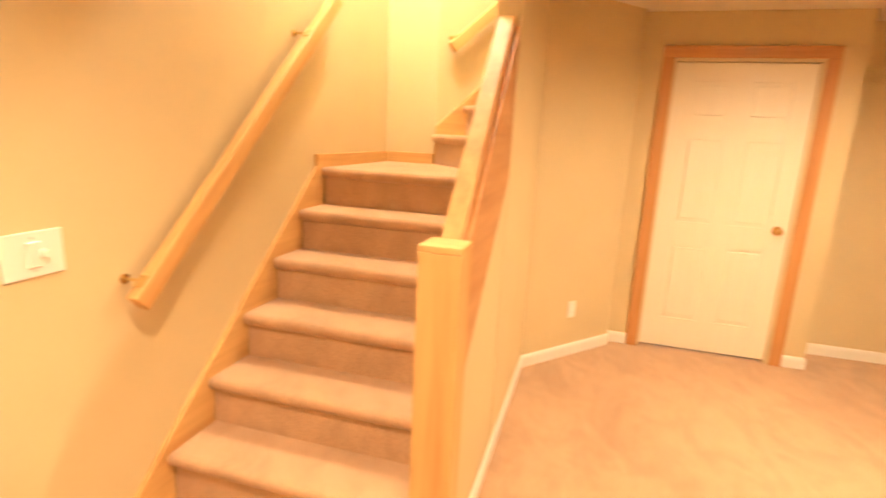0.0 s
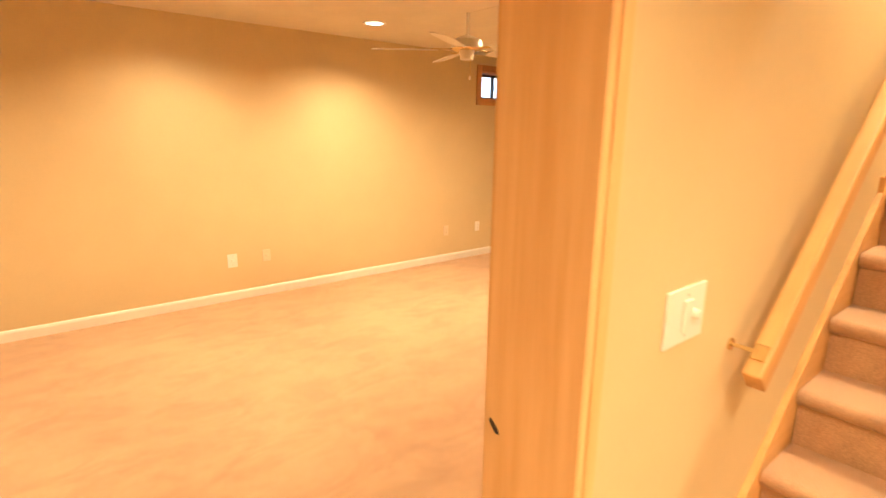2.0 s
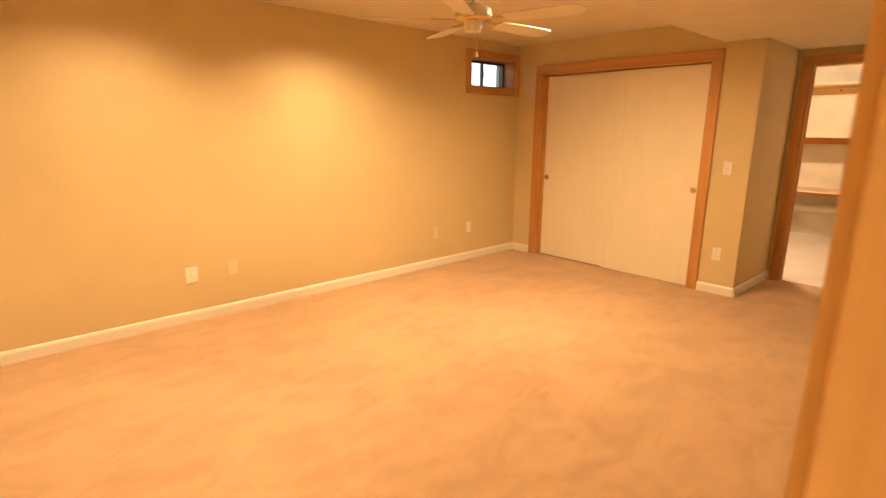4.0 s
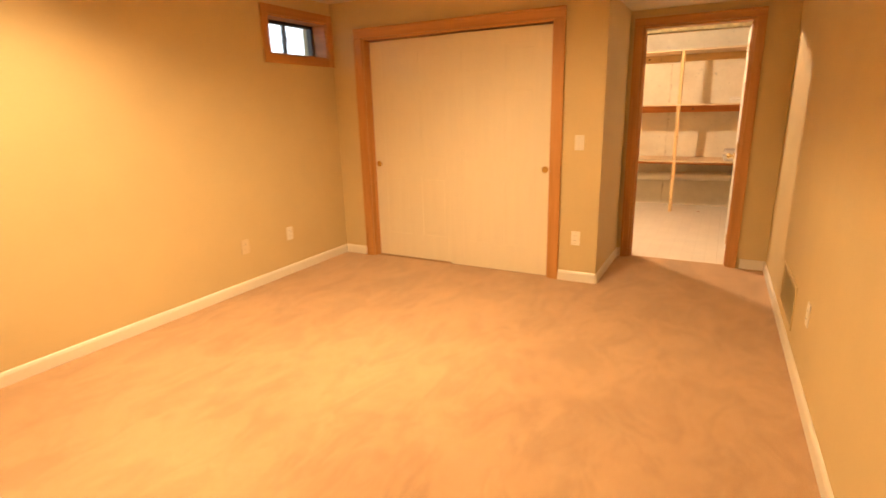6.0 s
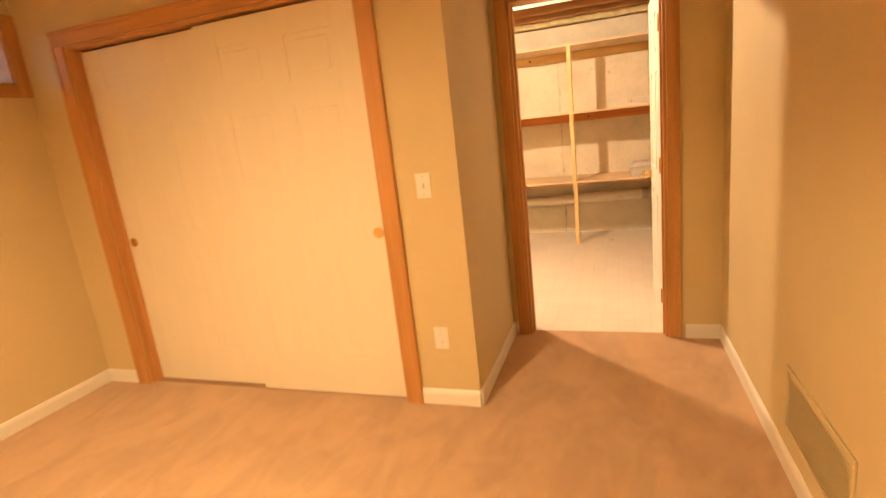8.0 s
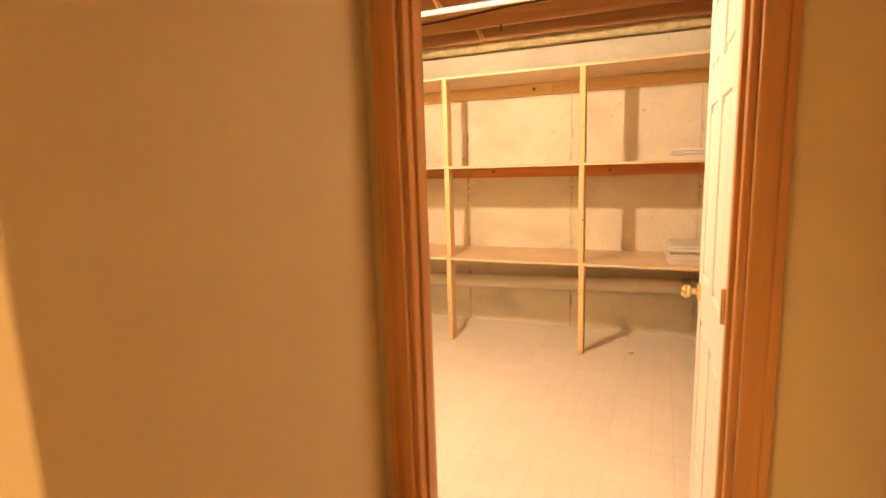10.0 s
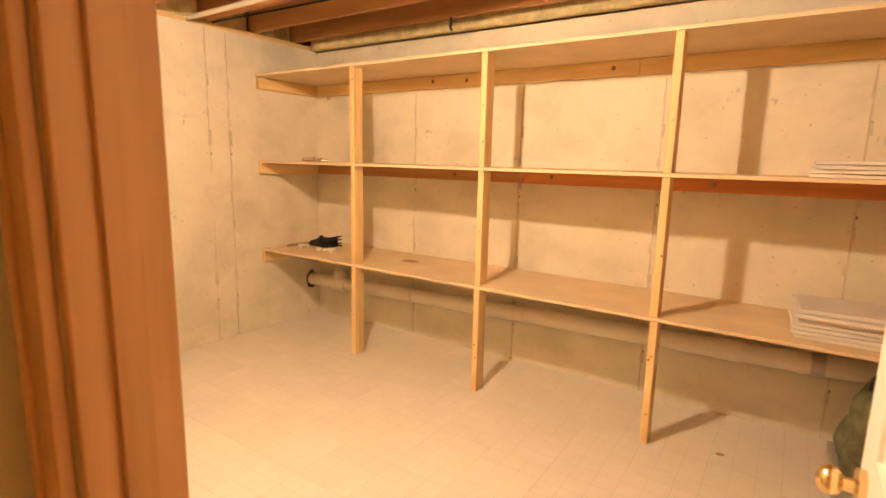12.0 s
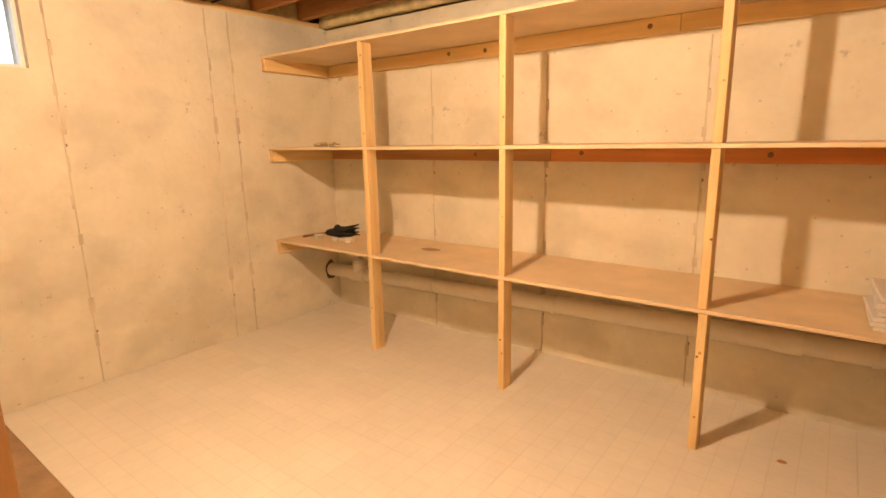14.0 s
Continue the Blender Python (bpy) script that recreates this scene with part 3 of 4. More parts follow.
fm, ln = rail_frame((XS, 1.10, 0.955), (XS, 2.34, 2.09), (1, 0, 0))
handrail("handrail", fm, ln, "pale wooden handrail on brass brackets along the stair wall")
p = Vector((BX, BY, LZ + 0.70)) + dv * 0.06
q = p + dv * 1.1 + Vector((0, 0, 1.1 * slope))
fm, ln = rail_frame(p, q, nv)
handrail("handrail", fm, ln, "pale wooden handrail beside the upper flight")


# ---- fixtures ----
# most of these fixtures are unseen, added to go with the extra lamps
for cx, cy, _, _ in CANS:
    th = thing("recessed_light", pose(cx, cy, H), "white recessed ceiling light, switched on, from a mostly assumed set", "ceiling light", "recessed lights")
    bm = bmesh.new()
    for a in range(32):
        a0, a1 = 2 * math.pi * a / 32, 2 * math.pi * (a + 1) / 32
        ring = [(0.098, -0.001), (0.094, -0.008), (0.072, -0.006), (0.070, -0.001)]
        for (r0, z0), (r1, z1) in zip(ring, ring[1:]):
            bm.faces.new([bm.verts.new((r * math.cos(b), r * math.sin(b), z)) for r, z, b in ((r0, z0, a0), (r1, z1, a0), (r1, z1, a1), (r0, z0, a1))])
    bmesh.ops.remove_doubles(bm, verts=bm.verts, dist=1e-5)
    part("trim_ring", bm, WHITE, th, smooth=True)
    part("lens", cyl(bmesh.new(), (0, 0, -0.003), (0, 0, -0.001), 0.070, n=32), LENS, th, "glowing frosted lens")


def plate(name, m, kind, label, material=PLATE, w=0.072, h=0.116):
    """Wall plate; wall at y 0, facing -y, centred on its frame."""
    th = thing(name, m, label, "light switch" if kind == "switch" else "wall plate")
    part("cover", boxes([(-w / 2, w / 2, -0.006, 0, -h / 2, h / 2)], 0.0025, 2), material, th)
    if kind == "switch":
        part("toggle", prism(bmesh.new(), [(-0.006, -0.012), (-0.006, 0.012), (-0.010, 0.012), (-0.018, 0.004), (-0.016, -0.004), (-0.010, -0.012)], "x", -0.005, 0.005), material, th)
    elif kind == "dimmer":
        part("paddle", boxes([(-0.017, 0.017, -0.011, -0.006, -0.033, 0.033)], 0.002), material, th)
        part("dial", cyl(bmesh.new(), (0.024, -0.006, 0), (0.024, -0.024, 0), 0.011, 0.009), material, th, smooth=True)
    elif kind == "outlet":
        for z in (-0.02, 0.02):
            bm = boxes([(-0.017, 0.017, -0.008, -0.006, z - 0.014, z + 0.014)], 0.001)
            part("socket", bm, material, th)
            part("slots", boxes([(-0.008, -0.006, -0.0084, -0.0078, z - 0.004, z + 0.005), (0.006, 0.008, -0.0084, -0.0078, z - 0.004, z + 0.005)]), SLOT, th)
    else:
        part("jack", boxes([(-0.012, 0.012, -0.010, -0.006, -0.012, 0.012)], 0.002), material, th)
    for z in (-0.042, 0.042):
        part("screw", cyl(bmesh.new(), (0, -0.0068, z), (0, -0.006, z), 0.003, n=10), STEEL, th)
    return th


plate("wall_plate", pose(0, 1.24, 0.36, 0, 0, 90), "blank", "white blank wall plate low on the wall", PLATE, 0.085, 0.12)
plate("wall_plate", pose(0, 1.545, 0.37, 0, 0, 90), "jack", "almond cable plate low on the wall", ALMOND, 0.072, 0.11)
plate("outlet", pose(0, 3.67, 0.365, 0, 0, 90), "outlet", "almond outlet low on the wall", ALMOND)
plate("outlet", pose(0, 4.166, 0.367, 0, 0, 90), "outlet", "white outlet low on the wall beneath the window")
plate("light_switch", pose(2.347, YC, 1.123), "switch", "white toggle switch beside the closet")
plate("outlet", pose(2.348, YC, 0.364), "outlet", "white outlet beside the closet")
plate("outlet", pose(wall_x(3.745), 3.745, 0.40, 0, 0, -89), "outlet", "white outlet on the long wall")
plate("light_switch", pose(XS, 0.866, 1.15, 0, 0, 90), "dimmer", "wide white dimmer switch plate on the stair wall", PLATE, 0.155, 0.116)
plate("outlet", pose(5.405, 3.505, 0.34, 0, 0, 49.7), "outlet", "pale outlet on the slanting wall")


def grille(name, m, w, h, label, material):
    th = thing(name, m, label, "air vent")
    b = 0.02
    for r in ((0, w, 0, b), (0, w, h - b, h), (0, b, b, h - b), (w - b, w, b, h - b)):
        part("frame", boxes([(r[0], r[1], -0.008, 0, r[2], r[3])], 0.002), material, th)
    part("backing", boxes([(b, w - b, -0.0015, -0.0005, b, h - b)]), material, th)
    n = int((h - 2 * b) / 0.014)
    me = mesh_of("slat", prism(bmesh.new(), [(-0.007, 0.009), (-0.006, 0.009), (-0.001, 0.0), (-0.002, 0.0)], "x", b, w - b), material)
    for k in range(n):
        ob = new("slat", me)
        ob.parent = th
        ob.location = (0, 0, b + 0.014 * k + 0.001)
    return th


grille("return_grille", pose(wall_x(4.70) - 0.0005, 4.70, 0.15, 0, 0, -89), 0.56, 0.26, "wall-coloured return air grille above the baseboard", WALL)
grille("supply_vent", pose(7.03, 4.25, 1.94), 0.36, 0.14, "beige supply air vent high on the hall wall", WALL)

# ceiling fan
FX, FY, FZ = 1.74, 2.40, 2.035
fan = thing("ceiling_fan", pose(FX, FY, FZ, 0, 0, 15), "white five-blade ceiling fan at rest", "ceiling fan")
part("canopy", cyl(bmesh.new(), (0, 0, H - FZ - 0.05), (0, 0, H - FZ), 0.05, 0.065, 28), FANW, fan, smooth=True)
part("downrod", cyl(bmesh.new(), (0, 0, 0.08), (0, 0, H - FZ - 0.04), 0.012), FANW, fan, smooth=True)
bm = cyl(bmesh.new(), (0, 0, 0.02), (0, 0, 0.075), 0.115, 0.10, 32)
cyl(bm, (0, 0, 0.075), (0, 0, 0.10), 0.10, 0.05, 32)
part("motor_housing", bm, FANW, fan, smooth=True)
part("brass_band", cyl(bmesh.new(), (0, 0, 0.008), (0, 0, 0.02), 0.09, 0.112, 32), BRASS, fan, "brass band", True)
part("switch_cup", cyl(bmesh.new(), (0, 0, -0.05), (0, 0, 0.008), 0.045, 0.055, 28), FANW, fan, smooth=True)
blade = bmesh.new()
prism(blade, [(0.20, -0.045), (0.24, -0.058), (0.56, -0.068), (0.63, -0.058), (0.66, -0.02), (0.66, 0.02), (0.63, 0.058), (0.56, 0.068), (0.24, 0.058), (0.20, 0.045)], "z", -0.003, 0.003, 0.001, 1)
blade = mesh_of("blade", blade, FANW)
arm = bmesh.new()
prism(arm, [(0.09, -0.014), (0.17, -0.012), (0.22, -0.035), (0.25, -0.03), (0.25, 0.03), (0.22, 0.035), (0.17, 0.012), (0.09, 0.014)], "z", 0.004, 0.009)
arm = mesh_of("blade_arm", arm, BRASS)
for k in range(5):
    b = new("blade", blade)
    b.parent = fan
    b.matrix_basis = pose(0, 0, 0.012, 0, 0, 72 * k) @ pose(0, 0, 0, -11, 0, 0)
    a = new("blade_arm", arm)
    a.parent = b
bm = cyl(bmesh.new(), (0.03, 0, -0.16), (0.03, 0, -0.05), 0.0015, n=6)
part("pull_chain", bm, BRASS, fan)
part("chain_fob", cyl(bmesh.new(), (0.03, 0, -0.185), (0.03, 0, -0.16), 0.008, 0.006, 12), FANW, fan, smooth=True)


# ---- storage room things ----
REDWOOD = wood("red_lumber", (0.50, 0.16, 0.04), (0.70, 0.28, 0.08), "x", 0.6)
SHELF = [0.67, 1.375, 2.03]       # tops of the shelves
SF = 8.262                        # front of the shelves
shelving = thing("storage_shelving", pose(0, 0, 0), "built-in shelving of particle board on lumber posts", "shelving")
for z in SHELF:
    part("shelf_board", boxes([(XC + 0.002, 3.84, SF, YB - 0.003, z - 0.018, z)], 0.0015), BOARD, shelving, "particle board shelf" if z < 1 else "")
    cut = 1.75 if z < 2 else 2.45
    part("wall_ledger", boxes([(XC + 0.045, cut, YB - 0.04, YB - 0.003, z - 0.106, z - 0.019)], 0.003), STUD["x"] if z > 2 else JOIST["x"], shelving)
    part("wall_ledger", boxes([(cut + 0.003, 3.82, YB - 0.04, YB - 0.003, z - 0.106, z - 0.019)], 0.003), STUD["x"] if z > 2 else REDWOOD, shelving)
    part("end_ledger", boxes([(XC + 0.003, XC + 0.041, SF + 0.005, YB - 0.003, z - 0.106, z - 0.019)], 0.003), STUD["y"], shelving)
for x in (0.737, 1.757, 2.766):
    za = -0.0055
    for z in SHELF:
        j = random.uniform(-0.006, 0.006)
        part("post", boxes([(x - 0.019 + j, x + 0.019 + j, SF + 0.004, SF + 0.092, za + 0.001, z - 0.0185)], 0.003), STUD["z"], shelving)
        za = z
# knots in the lumber
for x, z in ((0.745, 1.93), (0.73, 1.74), (0.742, 1.46), (1.765, 1.52), (2.76, 0.45), (2.775, 0.98), (1.75, 0.30)):
    part("knot", cyl(bmesh.new(), (x, SF + 0.0032, z), (x, SF + 0.006, z), 0.006, n=10), KNOT, shelving, "small brown knot")
for x, z in ((0.99, 1.975), (1.28, 1.965), (2.3, 1.97), (1.2, 1.31), (1.95, 1.32), (2.9, 1.31)):
    part("knot", cyl(bmesh.new(), (x, YB - 0.0408, z), (x, YB - 0.038, z), 0.014, n=12), KNOT, shelving, "small brown knot")
part("post", boxes([(3.79, 3.83, SF + 0.004, SF + 0.092, -0.0045, SHELF[0] - 0.0185)], 0.003), STUD["z"], shelving)

stain = [(0.98 + 0.075 * math.cos(a * 0.524) * (1 + 0.12 * math.sin(a * 2.1)), 8.62 + 0.045 * math.sin(a * 0.524)) for a in range(12)]
part("water_stain", prism(bmesh.new(), stain, "z", SHELF[0] - 0.0005, SHELF[0] + 0.0004), KRAFT, shelving, "brown stain on the shelf")
for x, z, k in ((0.737, 0.30, 1.0), (0.737, 1.15, 0.8), (1.757, 0.22, 1.0), (1.757, 1.0, 0.7), (1.757, 1.72, 0.8), (2.766, 0.16, 0.9), (2.766, 0.47, 1.1), (2.766, 1.62, 0.8)):
    bm = bmesh.new()
    cyl(bm, (x + 0.004, SF + 0.0036, z), (x + 0.004, SF + 0.0046, z), 0.007 * k, n=10)
    part("knot", bm, TRIM["z"], shelving)

TIEHOLE = mat("dark_hole", (0.16, 0.11, 0.07), 0.9, var=0.25, scale=20, bump=0.6, bscale=40)
pipe = thing("drain_pipe", pose(0, 0, 0), "off-white plastic drain pipe along the foundation wall", "pipe")
PY, PZ = 8.80, 0.352


def pz(x):
    return PZ + 0.028 * (x - 0.85)


part("pipe_run", cyl(bmesh.new(), (XC - 0.02, PY, pz(XC)), (3.85, PY, pz(3.85)), 0.055, n=28), PVC, pipe, smooth=True)
for x, w in ((0.85, 0.05), (1.83, 0.03), (3.06, 0.13), (3.40, 0.03)):
    part("coupling", cyl(bmesh.new(), (x - w / 2, PY, pz(x)), (x + w / 2, PY, pz(x)), 0.061, n=28), PVC, pipe, smooth=True)
part("clamp", cyl(bmesh.new(), (3.44, PY, pz(3.44)), (3.50, PY, pz(3.44)), 0.063, n=28), STEEL, pipe, "steel pipe clamp", True)
bm = cyl(bmesh.new(), (-0.02, PY, pz(0)), (0.16, PY, pz(0)), 0.062, n=28)
cyl(bm, (0.07, PY, pz(0)), (0.07, PY, pz(0) + 0.10), 0.058, n=28)
hole = []
for k in range(14):
    a = 2 * math.pi * k / 14
    r = 0.066 + 0.02 * noise.noise(Vector((math.cos(a) * 2, math.sin(a) * 2, 3)))
    hole.append((PY - 0.01 + r * math.cos(a) * 0.9, pz(XC) + r * math.sin(a) * 1.25))
# thin dark brown plate drawn for the hole round the pipe
part("wall_sleeve", prism(bmesh.new(), hole, "x", XC + 0.0005, XC + 0.004), TIEHOLE, pipe, "dark ragged hole where the pipe enters")
tee = part("tee_fitting", bm, PVC, pipe, smooth=True)
bm = cyl(bmesh.new(), (0.07, PY, pz(0) + 0.10), (0.07, PY, pz(0) + 0.122), 0.050, n=28)
box(bm, 0.05, 0.09, PY - 0.02, PY + 0.02, pz(0) + 0.122, pz(0) + 0.14)
part("cleanout_cap", bm, PVC, tee)


def stack(name, x, y, z, w, d, n, t, label, material=PAPER):
    th = thing(name, pose(x, y, z), label, "boards")
    for k in range(n):
        bm = boxes([(-w / 2, w / 2, -d / 2, d / 2, 0, t)], 0.002)
        ob = part("board", bm, material, th)
        ob.matrix_basis = pose(random.uniform(-0.025, 0.025), random.uniform(-0.02, 0.02), k * (t + 0.0025) + 0.0006, 0, 0, random.uniform(-4, 4))
    return th


stack("board_stack", 3.50, 8.50, SHELF[0], 0.33, 0.33, 7, 0.017, "stack of pale flat boards on the lowest shelf")
stack("board_stack", 3.52, 8.50, SHELF[1], 0.40, 0.36, 4, 0.016, "loose pale boards on the middle shelf")

# folded black umbrella with small white fittings on the lowest shelf
th = thing("folded_umbrella", pose(0.09, 8.60, SHELF[0] + 0.001, 0, 0, 20), "small folded black umbrella lying on the shelf", "umbrella")
bm = bmesh.new()
for k in range(11):
    a = 2 * math.pi * k / 11
    up = 0.045 + 0.026 * math.sin(a)
    end = 0.10 + 0.05 * abs(math.sin(2.3 * k))
    cyl(bm, (-0.12, 0.010 * math.cos(a), 0.034 + 0.010 * math.sin(a)), (0.0, 0.034 * math.cos(a), up), 0.012, 0.019, 8)
    cyl(bm, (0.0, 0.034 * math.cos(a), up), (end, 0.058 * math.cos(a), up + 0.028 * math.sin(1.7 * k) + 0.012), 0.019, 0.004, 8)
bmesh.ops.translate(bm, vec=(0, 0, max(0.0, 0.001 - min(v.co.z for v in bm.verts))), verts=bm.verts)
part("canopy", bm, BLACK, th, smooth=True)
part("handle", cyl(bmesh.new(), (-0.30, -0.07, 0.009), (-0.12, 0, 0.034), 0.008, 0.008, 12), KNOT, th, "thin brown wooden shaft", True)
part("strap", cyl(bmesh.new(), (-0.035, 0, 0.05), (-0.02, 0, 0.051), 0.05, 0.052, 16), BLACK, th, smooth=True)


def fitting(x, y, z, s, label, material, turn):
    th = thing("pipe_fitting", pose(x, y, z, 0, 0, turn), label, "fitting")
    bm = cyl(bmesh.new(), (-0.03 * s, 0, 0.016 * s), (0.03 * s, 0, 0.016 * s), 0.015 * s, n=16)
    cyl(bm, (0, 0, 0.016 * s), (0, 0.035 * s, 0.016 * s), 0.013 * s, n=16)
    part("body", bm, material, th, smooth=True)
    part("collar", cyl(bmesh.new(), (0.028 * s, 0, 0.017 * s), (0.040 * s, 0, 0.017 * s), 0.0165 * s, n=16), material, th, smooth=True)


for x, y, k, turn in ((-0.06, 8.50, 1.0, 30), (-0.02, 8.47, 0.8, 100), (0.14, 8.48, 0.9, -25), (0.22, 8.50, 0.8, 70), (0.27, 8.52, 1.0, 10), (0.31, 8.48, 0.7, 130)):
    fitting(x, y, SHELF[0], k, "white plastic fitting on the lowest shelf", PVC, turn)
for x, y, k, turn in ((0.0, 8.50, 0.9, 80), (0.09, 8.46, 1.1, 15), (0.15, 8.43, 0.8, 60), (0.20, 8.47, 1.0, -20), (0.27, 8.45, 0.7, 40)):
    fitting(x, y, SHELF[1], k, "shiny metal fitting on the middle shelf", CHROME, turn)

for z, k in ((SHELF[0], 1.0), (SHELF[1], 0.95)):
    th = thing("cardboard_sheet", pose(3.74, 8.58, z + 0.001), "torn brown cardboard sheet standing on the shelf", "cardboard")
    part("sheet", prism(bmesh.new(), [(-0.24, 0), (0.27, 0), (0.27, 0.60 * k), (0.12, 0.56 * k), (0.02, 0.62 * k), (-0.10, 0.50 * k), (-0.20, 0.52 * k), (-0.26, 0.30 * k)], "x", 0, 0.006, 0.001, 1), KRAFT, th)

# soft camouflage bag leaning under the shelf
th = thing("duffel_bag", pose(3.70, 8.50, -0.006, 0, 0, 20), "dark camouflage cloth bag slumped under the shelf", "bag")
bm = bmesh.new()
bmesh.ops.create_icosphere(bm, subdivisions=4, radius=1)
for v in bm.verts:
    n = 1 + 0.16 * noise.noise(v.co * 2.3) + 0.06 * noise.noise(v.co * 7)
    v.co = Vector((v.co.x * 0.125 * n * (1 - 0.45 * v.co.z), v.co.y * 0.15 * n * (1 - 0.45 * v.co.z), max(0.0, 0.27 + v.co.z * 0.28 * n)))
part("body", bm, CAMO, th, smooth=True)
bm = bmesh.new()
for k in range(10):
    a0, a1 = math.pi * k / 10, math.pi * (k + 1) / 10
    cyl(bm, (-0.06 + 0.05 * math.cos(a0), -0.10, 0.50 + 0.07 * math.sin(a0)), (-0.06 + 0.05 * math.cos(a1), -0.10, 0.50 + 0.07 * math.sin(a1)), 0.008, n=8)
part("strap", bm, BLACK, th, smooth=True)

th = thing("floor_scrap", pose(3.11, 8.39, -0.001), "small curled orange scrap on the vinyl floor", "scrap")
part("flake", prism(bmesh.new(), [(-0.02, -0.008), (0.0, -0.014), (0.022, -0.004), (0.016, 0.010), (-0.008, 0.012)], "z", 0, 0.004, 0.001, 1), SCRAP, th)

# joists, sill plates, insulation and lines overhead
for k in range(7):
    y = YB - 0.19 - 0.406 * k
    th = thing("ceiling_joist", pose(0, y, 2.345), "rough sawn ceiling joist over the storage room", "joist", "ceiling joists", "structure")
    part("beam", boxes([(XC - 0.2, 3.99, -0.019, 0.019, 0, 0.29)], 0.003), JOIST["x"], th)
    if k % 2:
        bm = boxes([(0, 0.42, -0.01, 0.01, -0.02, 0.02)], 0.002)
        o = part("bridging", bm, STUD["x"], th)
        o.matrix_basis = pose(1.9, 0.02, 0.22, 0, 28, 86)
structure("sill_plate", boxes([(XC - 0.25, XC - 0.02, YD + 0.12, YB + 0.25, 2.302, 2.34)], 0.003), STUD["y"], "wooden sill plate on the foundation", "sill plate")
structure("sill_plate", boxes([(XC - 0.02, 4.0, YB + 0.09, YB + 0.25, 2.292, 2.322)], 0.003), STUD["x"], "wooden sill plate on the foundation", "sill plate")
bm = bmesh.new()
n = 60
top = []
for a in range(n + 1):
    x = XC + (4.0 - XC) * a / n
    ring = []
    for b in range(7):
        u = b / 6
        jit = noise.noise(Vector((x * 5, u * 3, 0))) * 0.03
        ring.append(bm.verts.new((x, YB - 0.005 + 0.05 * u + jit * (0.4 + u), 2.30 + 0.33 * u)))
    top.append(ring)
for a in range(n):
    for b in range(6):
        bm.faces.new((top[a][b], top[a + 1][b], top[a + 1][b + 1], top[a][b + 1]))
ob = structure("rim_insulation", bm, FOAM, "yellow fibre insulation stuffed along the rim joist", "insulation", True)
so = ob.modifiers.new("thick", "SOLIDIFY")
so.thickness, so.offset = 0.06, 1
structure("rim_board", boxes([(XC - 0.25, XC - 0.2, YD + 0.12, YB + 0.25, 2.34, 2.64)]), OSB, "rim board over the foundation", "rim board")
structure("rim_board", boxes([(XC - 0.2, 4.0, YB + 0.2, YB + 0.25, 2.322, 2.64)]), OSB, "rim board over the foundation", "rim board")
for k in range(7):
    y = YB - 0.393 - 0.406 * k
    bm = bmesh.new()
    bmesh.ops.create_grid(bm, x_segments=8, y_segments=8, size=0.5, matrix=Matrix.Translation((XC - 0.06, y, 2.485)) @ Euler((0, radians(90), 0)).to_matrix().to_4x4() @ Matrix.Diagonal((0.28, 0.34, 1, 1)))
    for v in bm.verts:
        v.co.x += 0.04 * noise.noise(v.co * 6)
    ob = structure("bay_insulation", bm, FOAM, "yellow fibre insulation in the joist bay", "insulation", True)
    so = ob.modifiers.new("thick", "SOLIDIFY")
    so.thickness = 0.05


def line(name, pts, r, material, label, category):
    cu = bpy.data.curves.new(name, "CURVE")
    cu.dimensions, cu.bevel_depth, cu.bevel_resolution = "3D", r, 3
    sp = cu.splines.new("BEZIER")
    sp.bezier_points.add(len(pts) - 1)
    for b, p in zip(sp.bezier_points, pts):
        b.co = p
        b.handle_left_type = b.handle_right_type = "AUTO"
    cu.materials.append(material)
    return tagged(new(name, cu), label, category)


line("black_cable", [(XC, 7.93, 2.337), (0.6, 7.95, 2.334), (1.3, 7.90, 2.31), (1.9, 7.93, 2.33), (2.4, 7.84, 2.334), (3.9, 7.8, 2.337)], 0.006, BLACK, "black cable stapled under the joists", "cable")
line("water_pipe", [(XC - 0.02, 7.75, 2.328), (1.4, 7.72, 2.328), (3.8, 7.70, 2.328)], 0.016, PVC, "pale water pipe under the joists", "pipe")
line("grey_conduit", [(2.1, 7.15, 2.33), (2.9, 7.12, 2.33), (3.8, 7.10, 2.33)], 0.014, STEEL, "grey metal conduit under the joists", "pipe")
line("cable_end", [(1.25, 8.675, 2.346), (1.256, 8.672, 2.31), (1.25, 8.67, 2.285), (1.266, 8.668, 2.262)], 0.008, BLACK, "short black cable end hanging from a joist", "cable")
line("cable_end", [(2.20, 8.27, 2.346), (2.206, 8.268, 2.32), (2.20, 8.266, 2.30)], 0.007, BLACK, "short black cable end hanging from a joist", "cable")

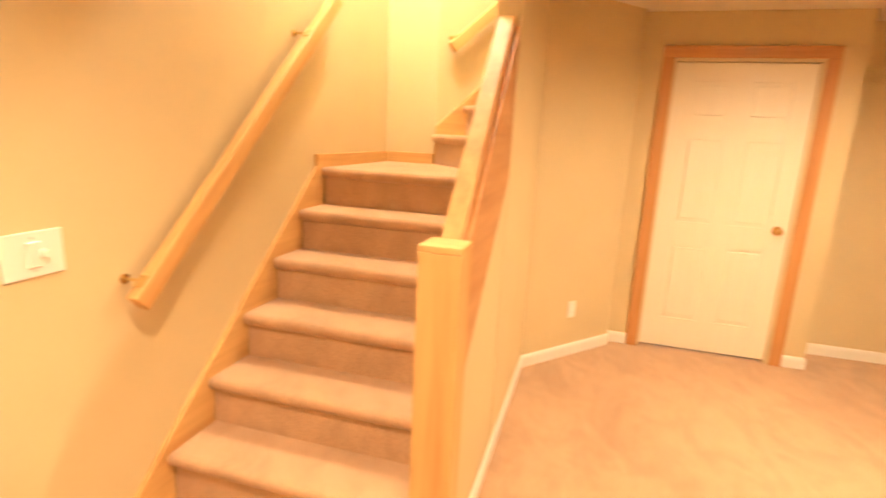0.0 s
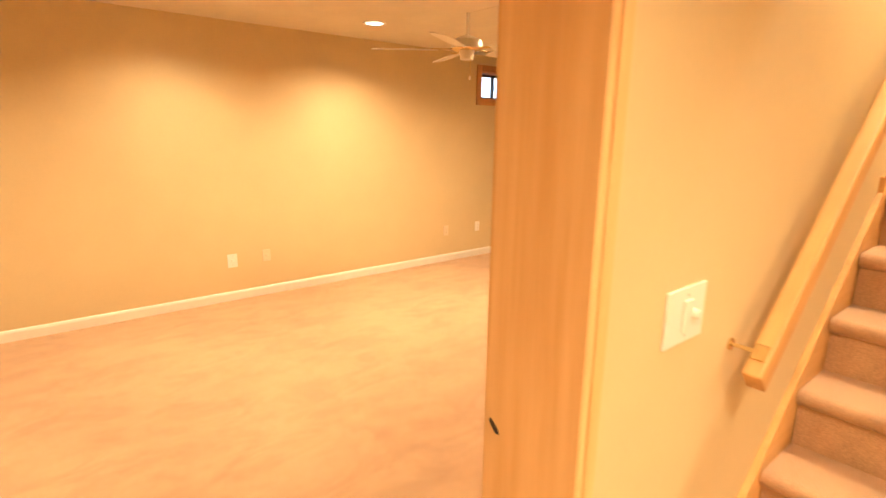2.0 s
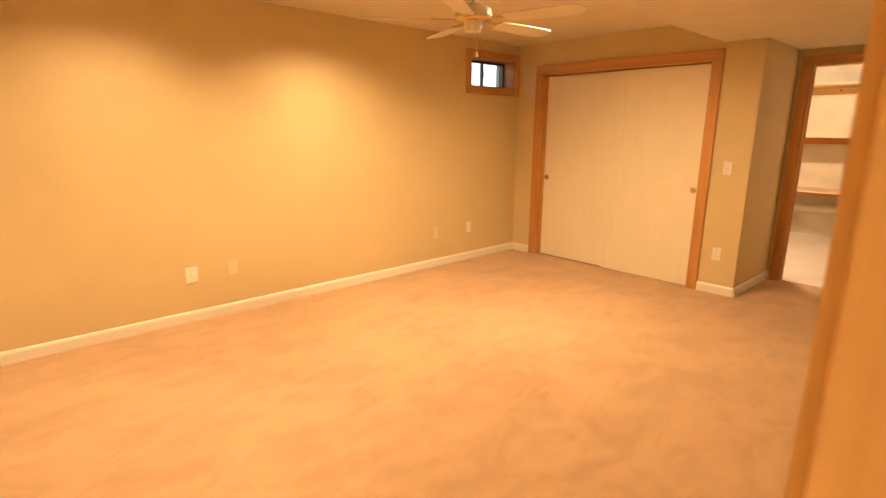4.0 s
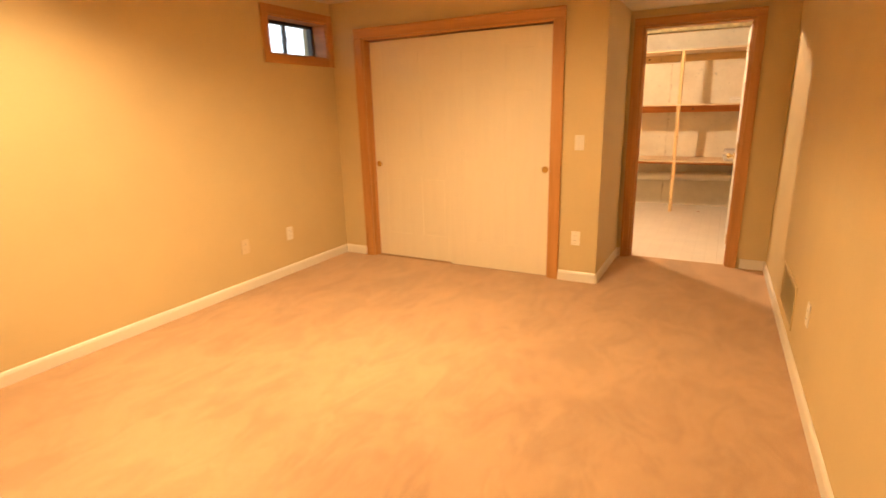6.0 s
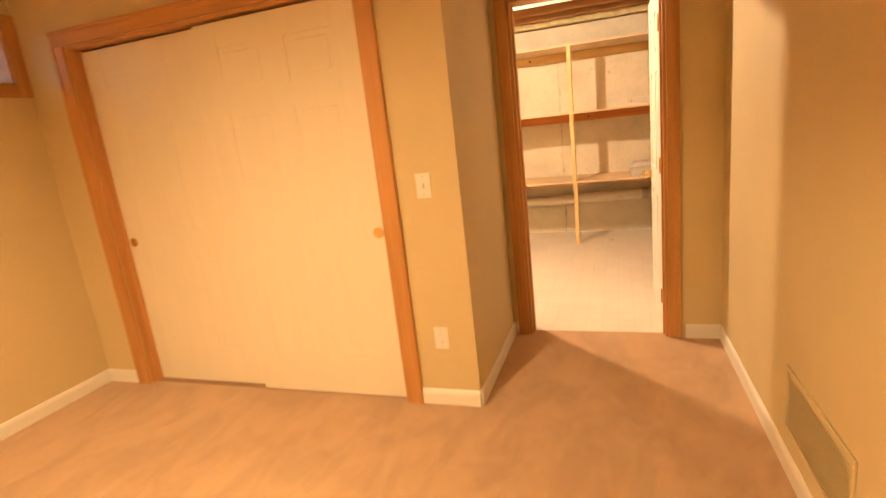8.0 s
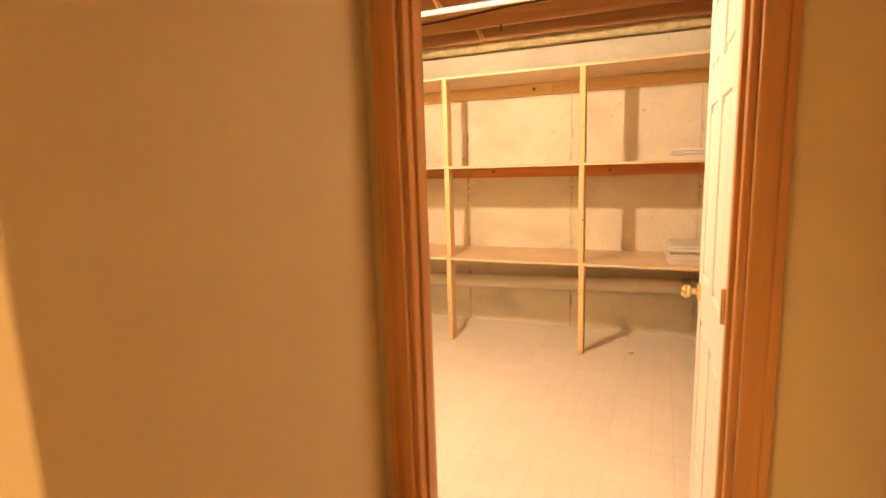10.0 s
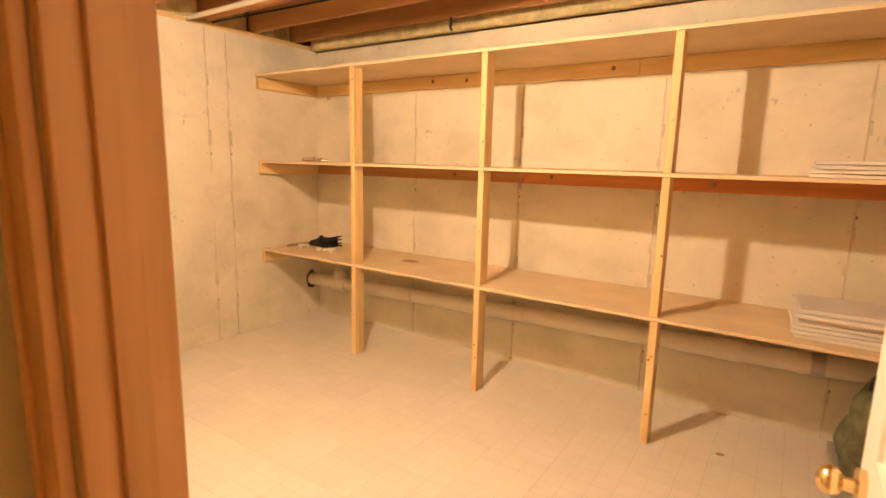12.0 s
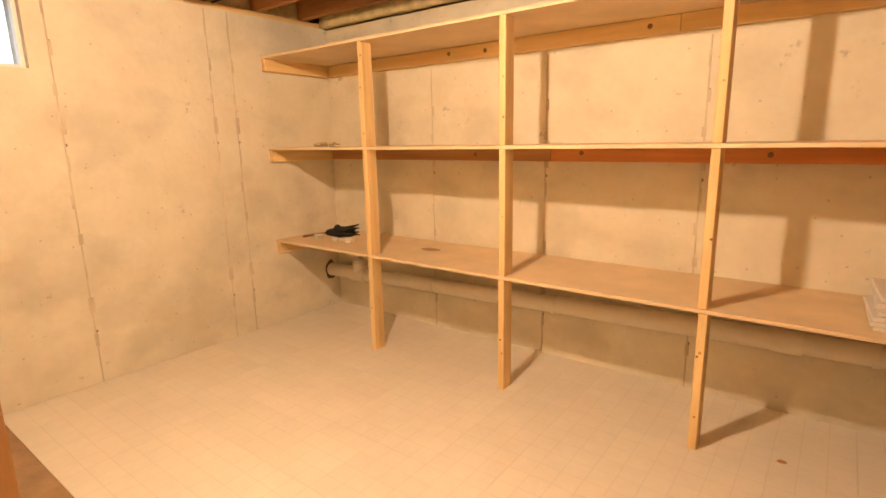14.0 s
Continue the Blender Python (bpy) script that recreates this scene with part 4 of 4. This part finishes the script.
# bare bulb that lights the storage room
bulb = thing("bare_bulb", pose(1.96, 6.64, 2.336), "porcelain lampholder with a lit bulb on a joist", "light bulb")
part("lampholder", cyl(bmesh.new(), (0, 0, -0.03), (0, 0, 0.009), 0.03, 0.055, 24), WHITE, bulb, smooth=True)

# seams that the wall forms left
SEAM = mat("stained_seam", (0.72, 0.64, 0.50), 0.9, color2=(0.40, 0.32, 0.22), scale=5, fine=22, stretch=(2, 2, 0.7), bump=0.4)


def form_seam(m, h):
    th = tagged(new("form_seam", mesh_of("form_seam", boxes([(-0.004, 0.004, -0.0025, 0.001, 0, h)] + [(-0.004 - 0.005 * (k % 3), 0.004 + 0.004 * ((k * 2) % 5), -0.0017, 0.001, h * (k + 0.1) / 11, h * (k + 0.1 + 0.3 + 0.08 * (k % 4)) / 11) for k in range(11)], 0.001), SEAM)), "thin vertical fin of concrete between form panels", "concrete seam", kind="structure")
    th.matrix_basis = m
    for k in range(4):
        z = h * (0.14 + 0.24 * k)
        bm = bmesh.new()
        cyl(bm, (0.006, -0.001, z), (0.006, 0.001, z), 0.009, n=9)
        part("tie_hole", bm, TIE, th, "dark rusty form tie mark")


TIE = mat("tie_rust", (0.34, 0.26, 0.17), 0.9, var=0.2)
for y in (6.96, 7.86, 8.025):
    form_seam(pose(XC, y, 0, 0, 0, 90), 2.29)
for x in (0.806, 1.70, 2.595, 3.53):
    form_seam(pose(x, YB, 0), 1.9)

# vinyl tiles
T = 0.3048
tile = mesh_of("tile", boxes([(0.0002, T - 0.0002, 0.0002, T - 0.0002, -0.0055, -0.0015)], 0.0003), VINYL)
vfloor = thing("vinyl_floor", pose(0, 0, 0), "pale vinyl tiles with a fine printed grid", "vinyl floor", kind="structure")
ty = YB - 0.002 - T
row = 0
while ty > YD + 0.06 - T:
    tx = XC + 0.002
    while tx + T < 3.86 + T:
        if not (tx < 1.2 and ty < 6.40):
            ob = new("tile", tile)
            ob.parent = vfloor
            ob.location = (min(tx, 3.86 - T), max(ty, YD + 0.062), 0.0002 * ((row * 7) % 2))
        tx += T
    ty -= T
    row += 1
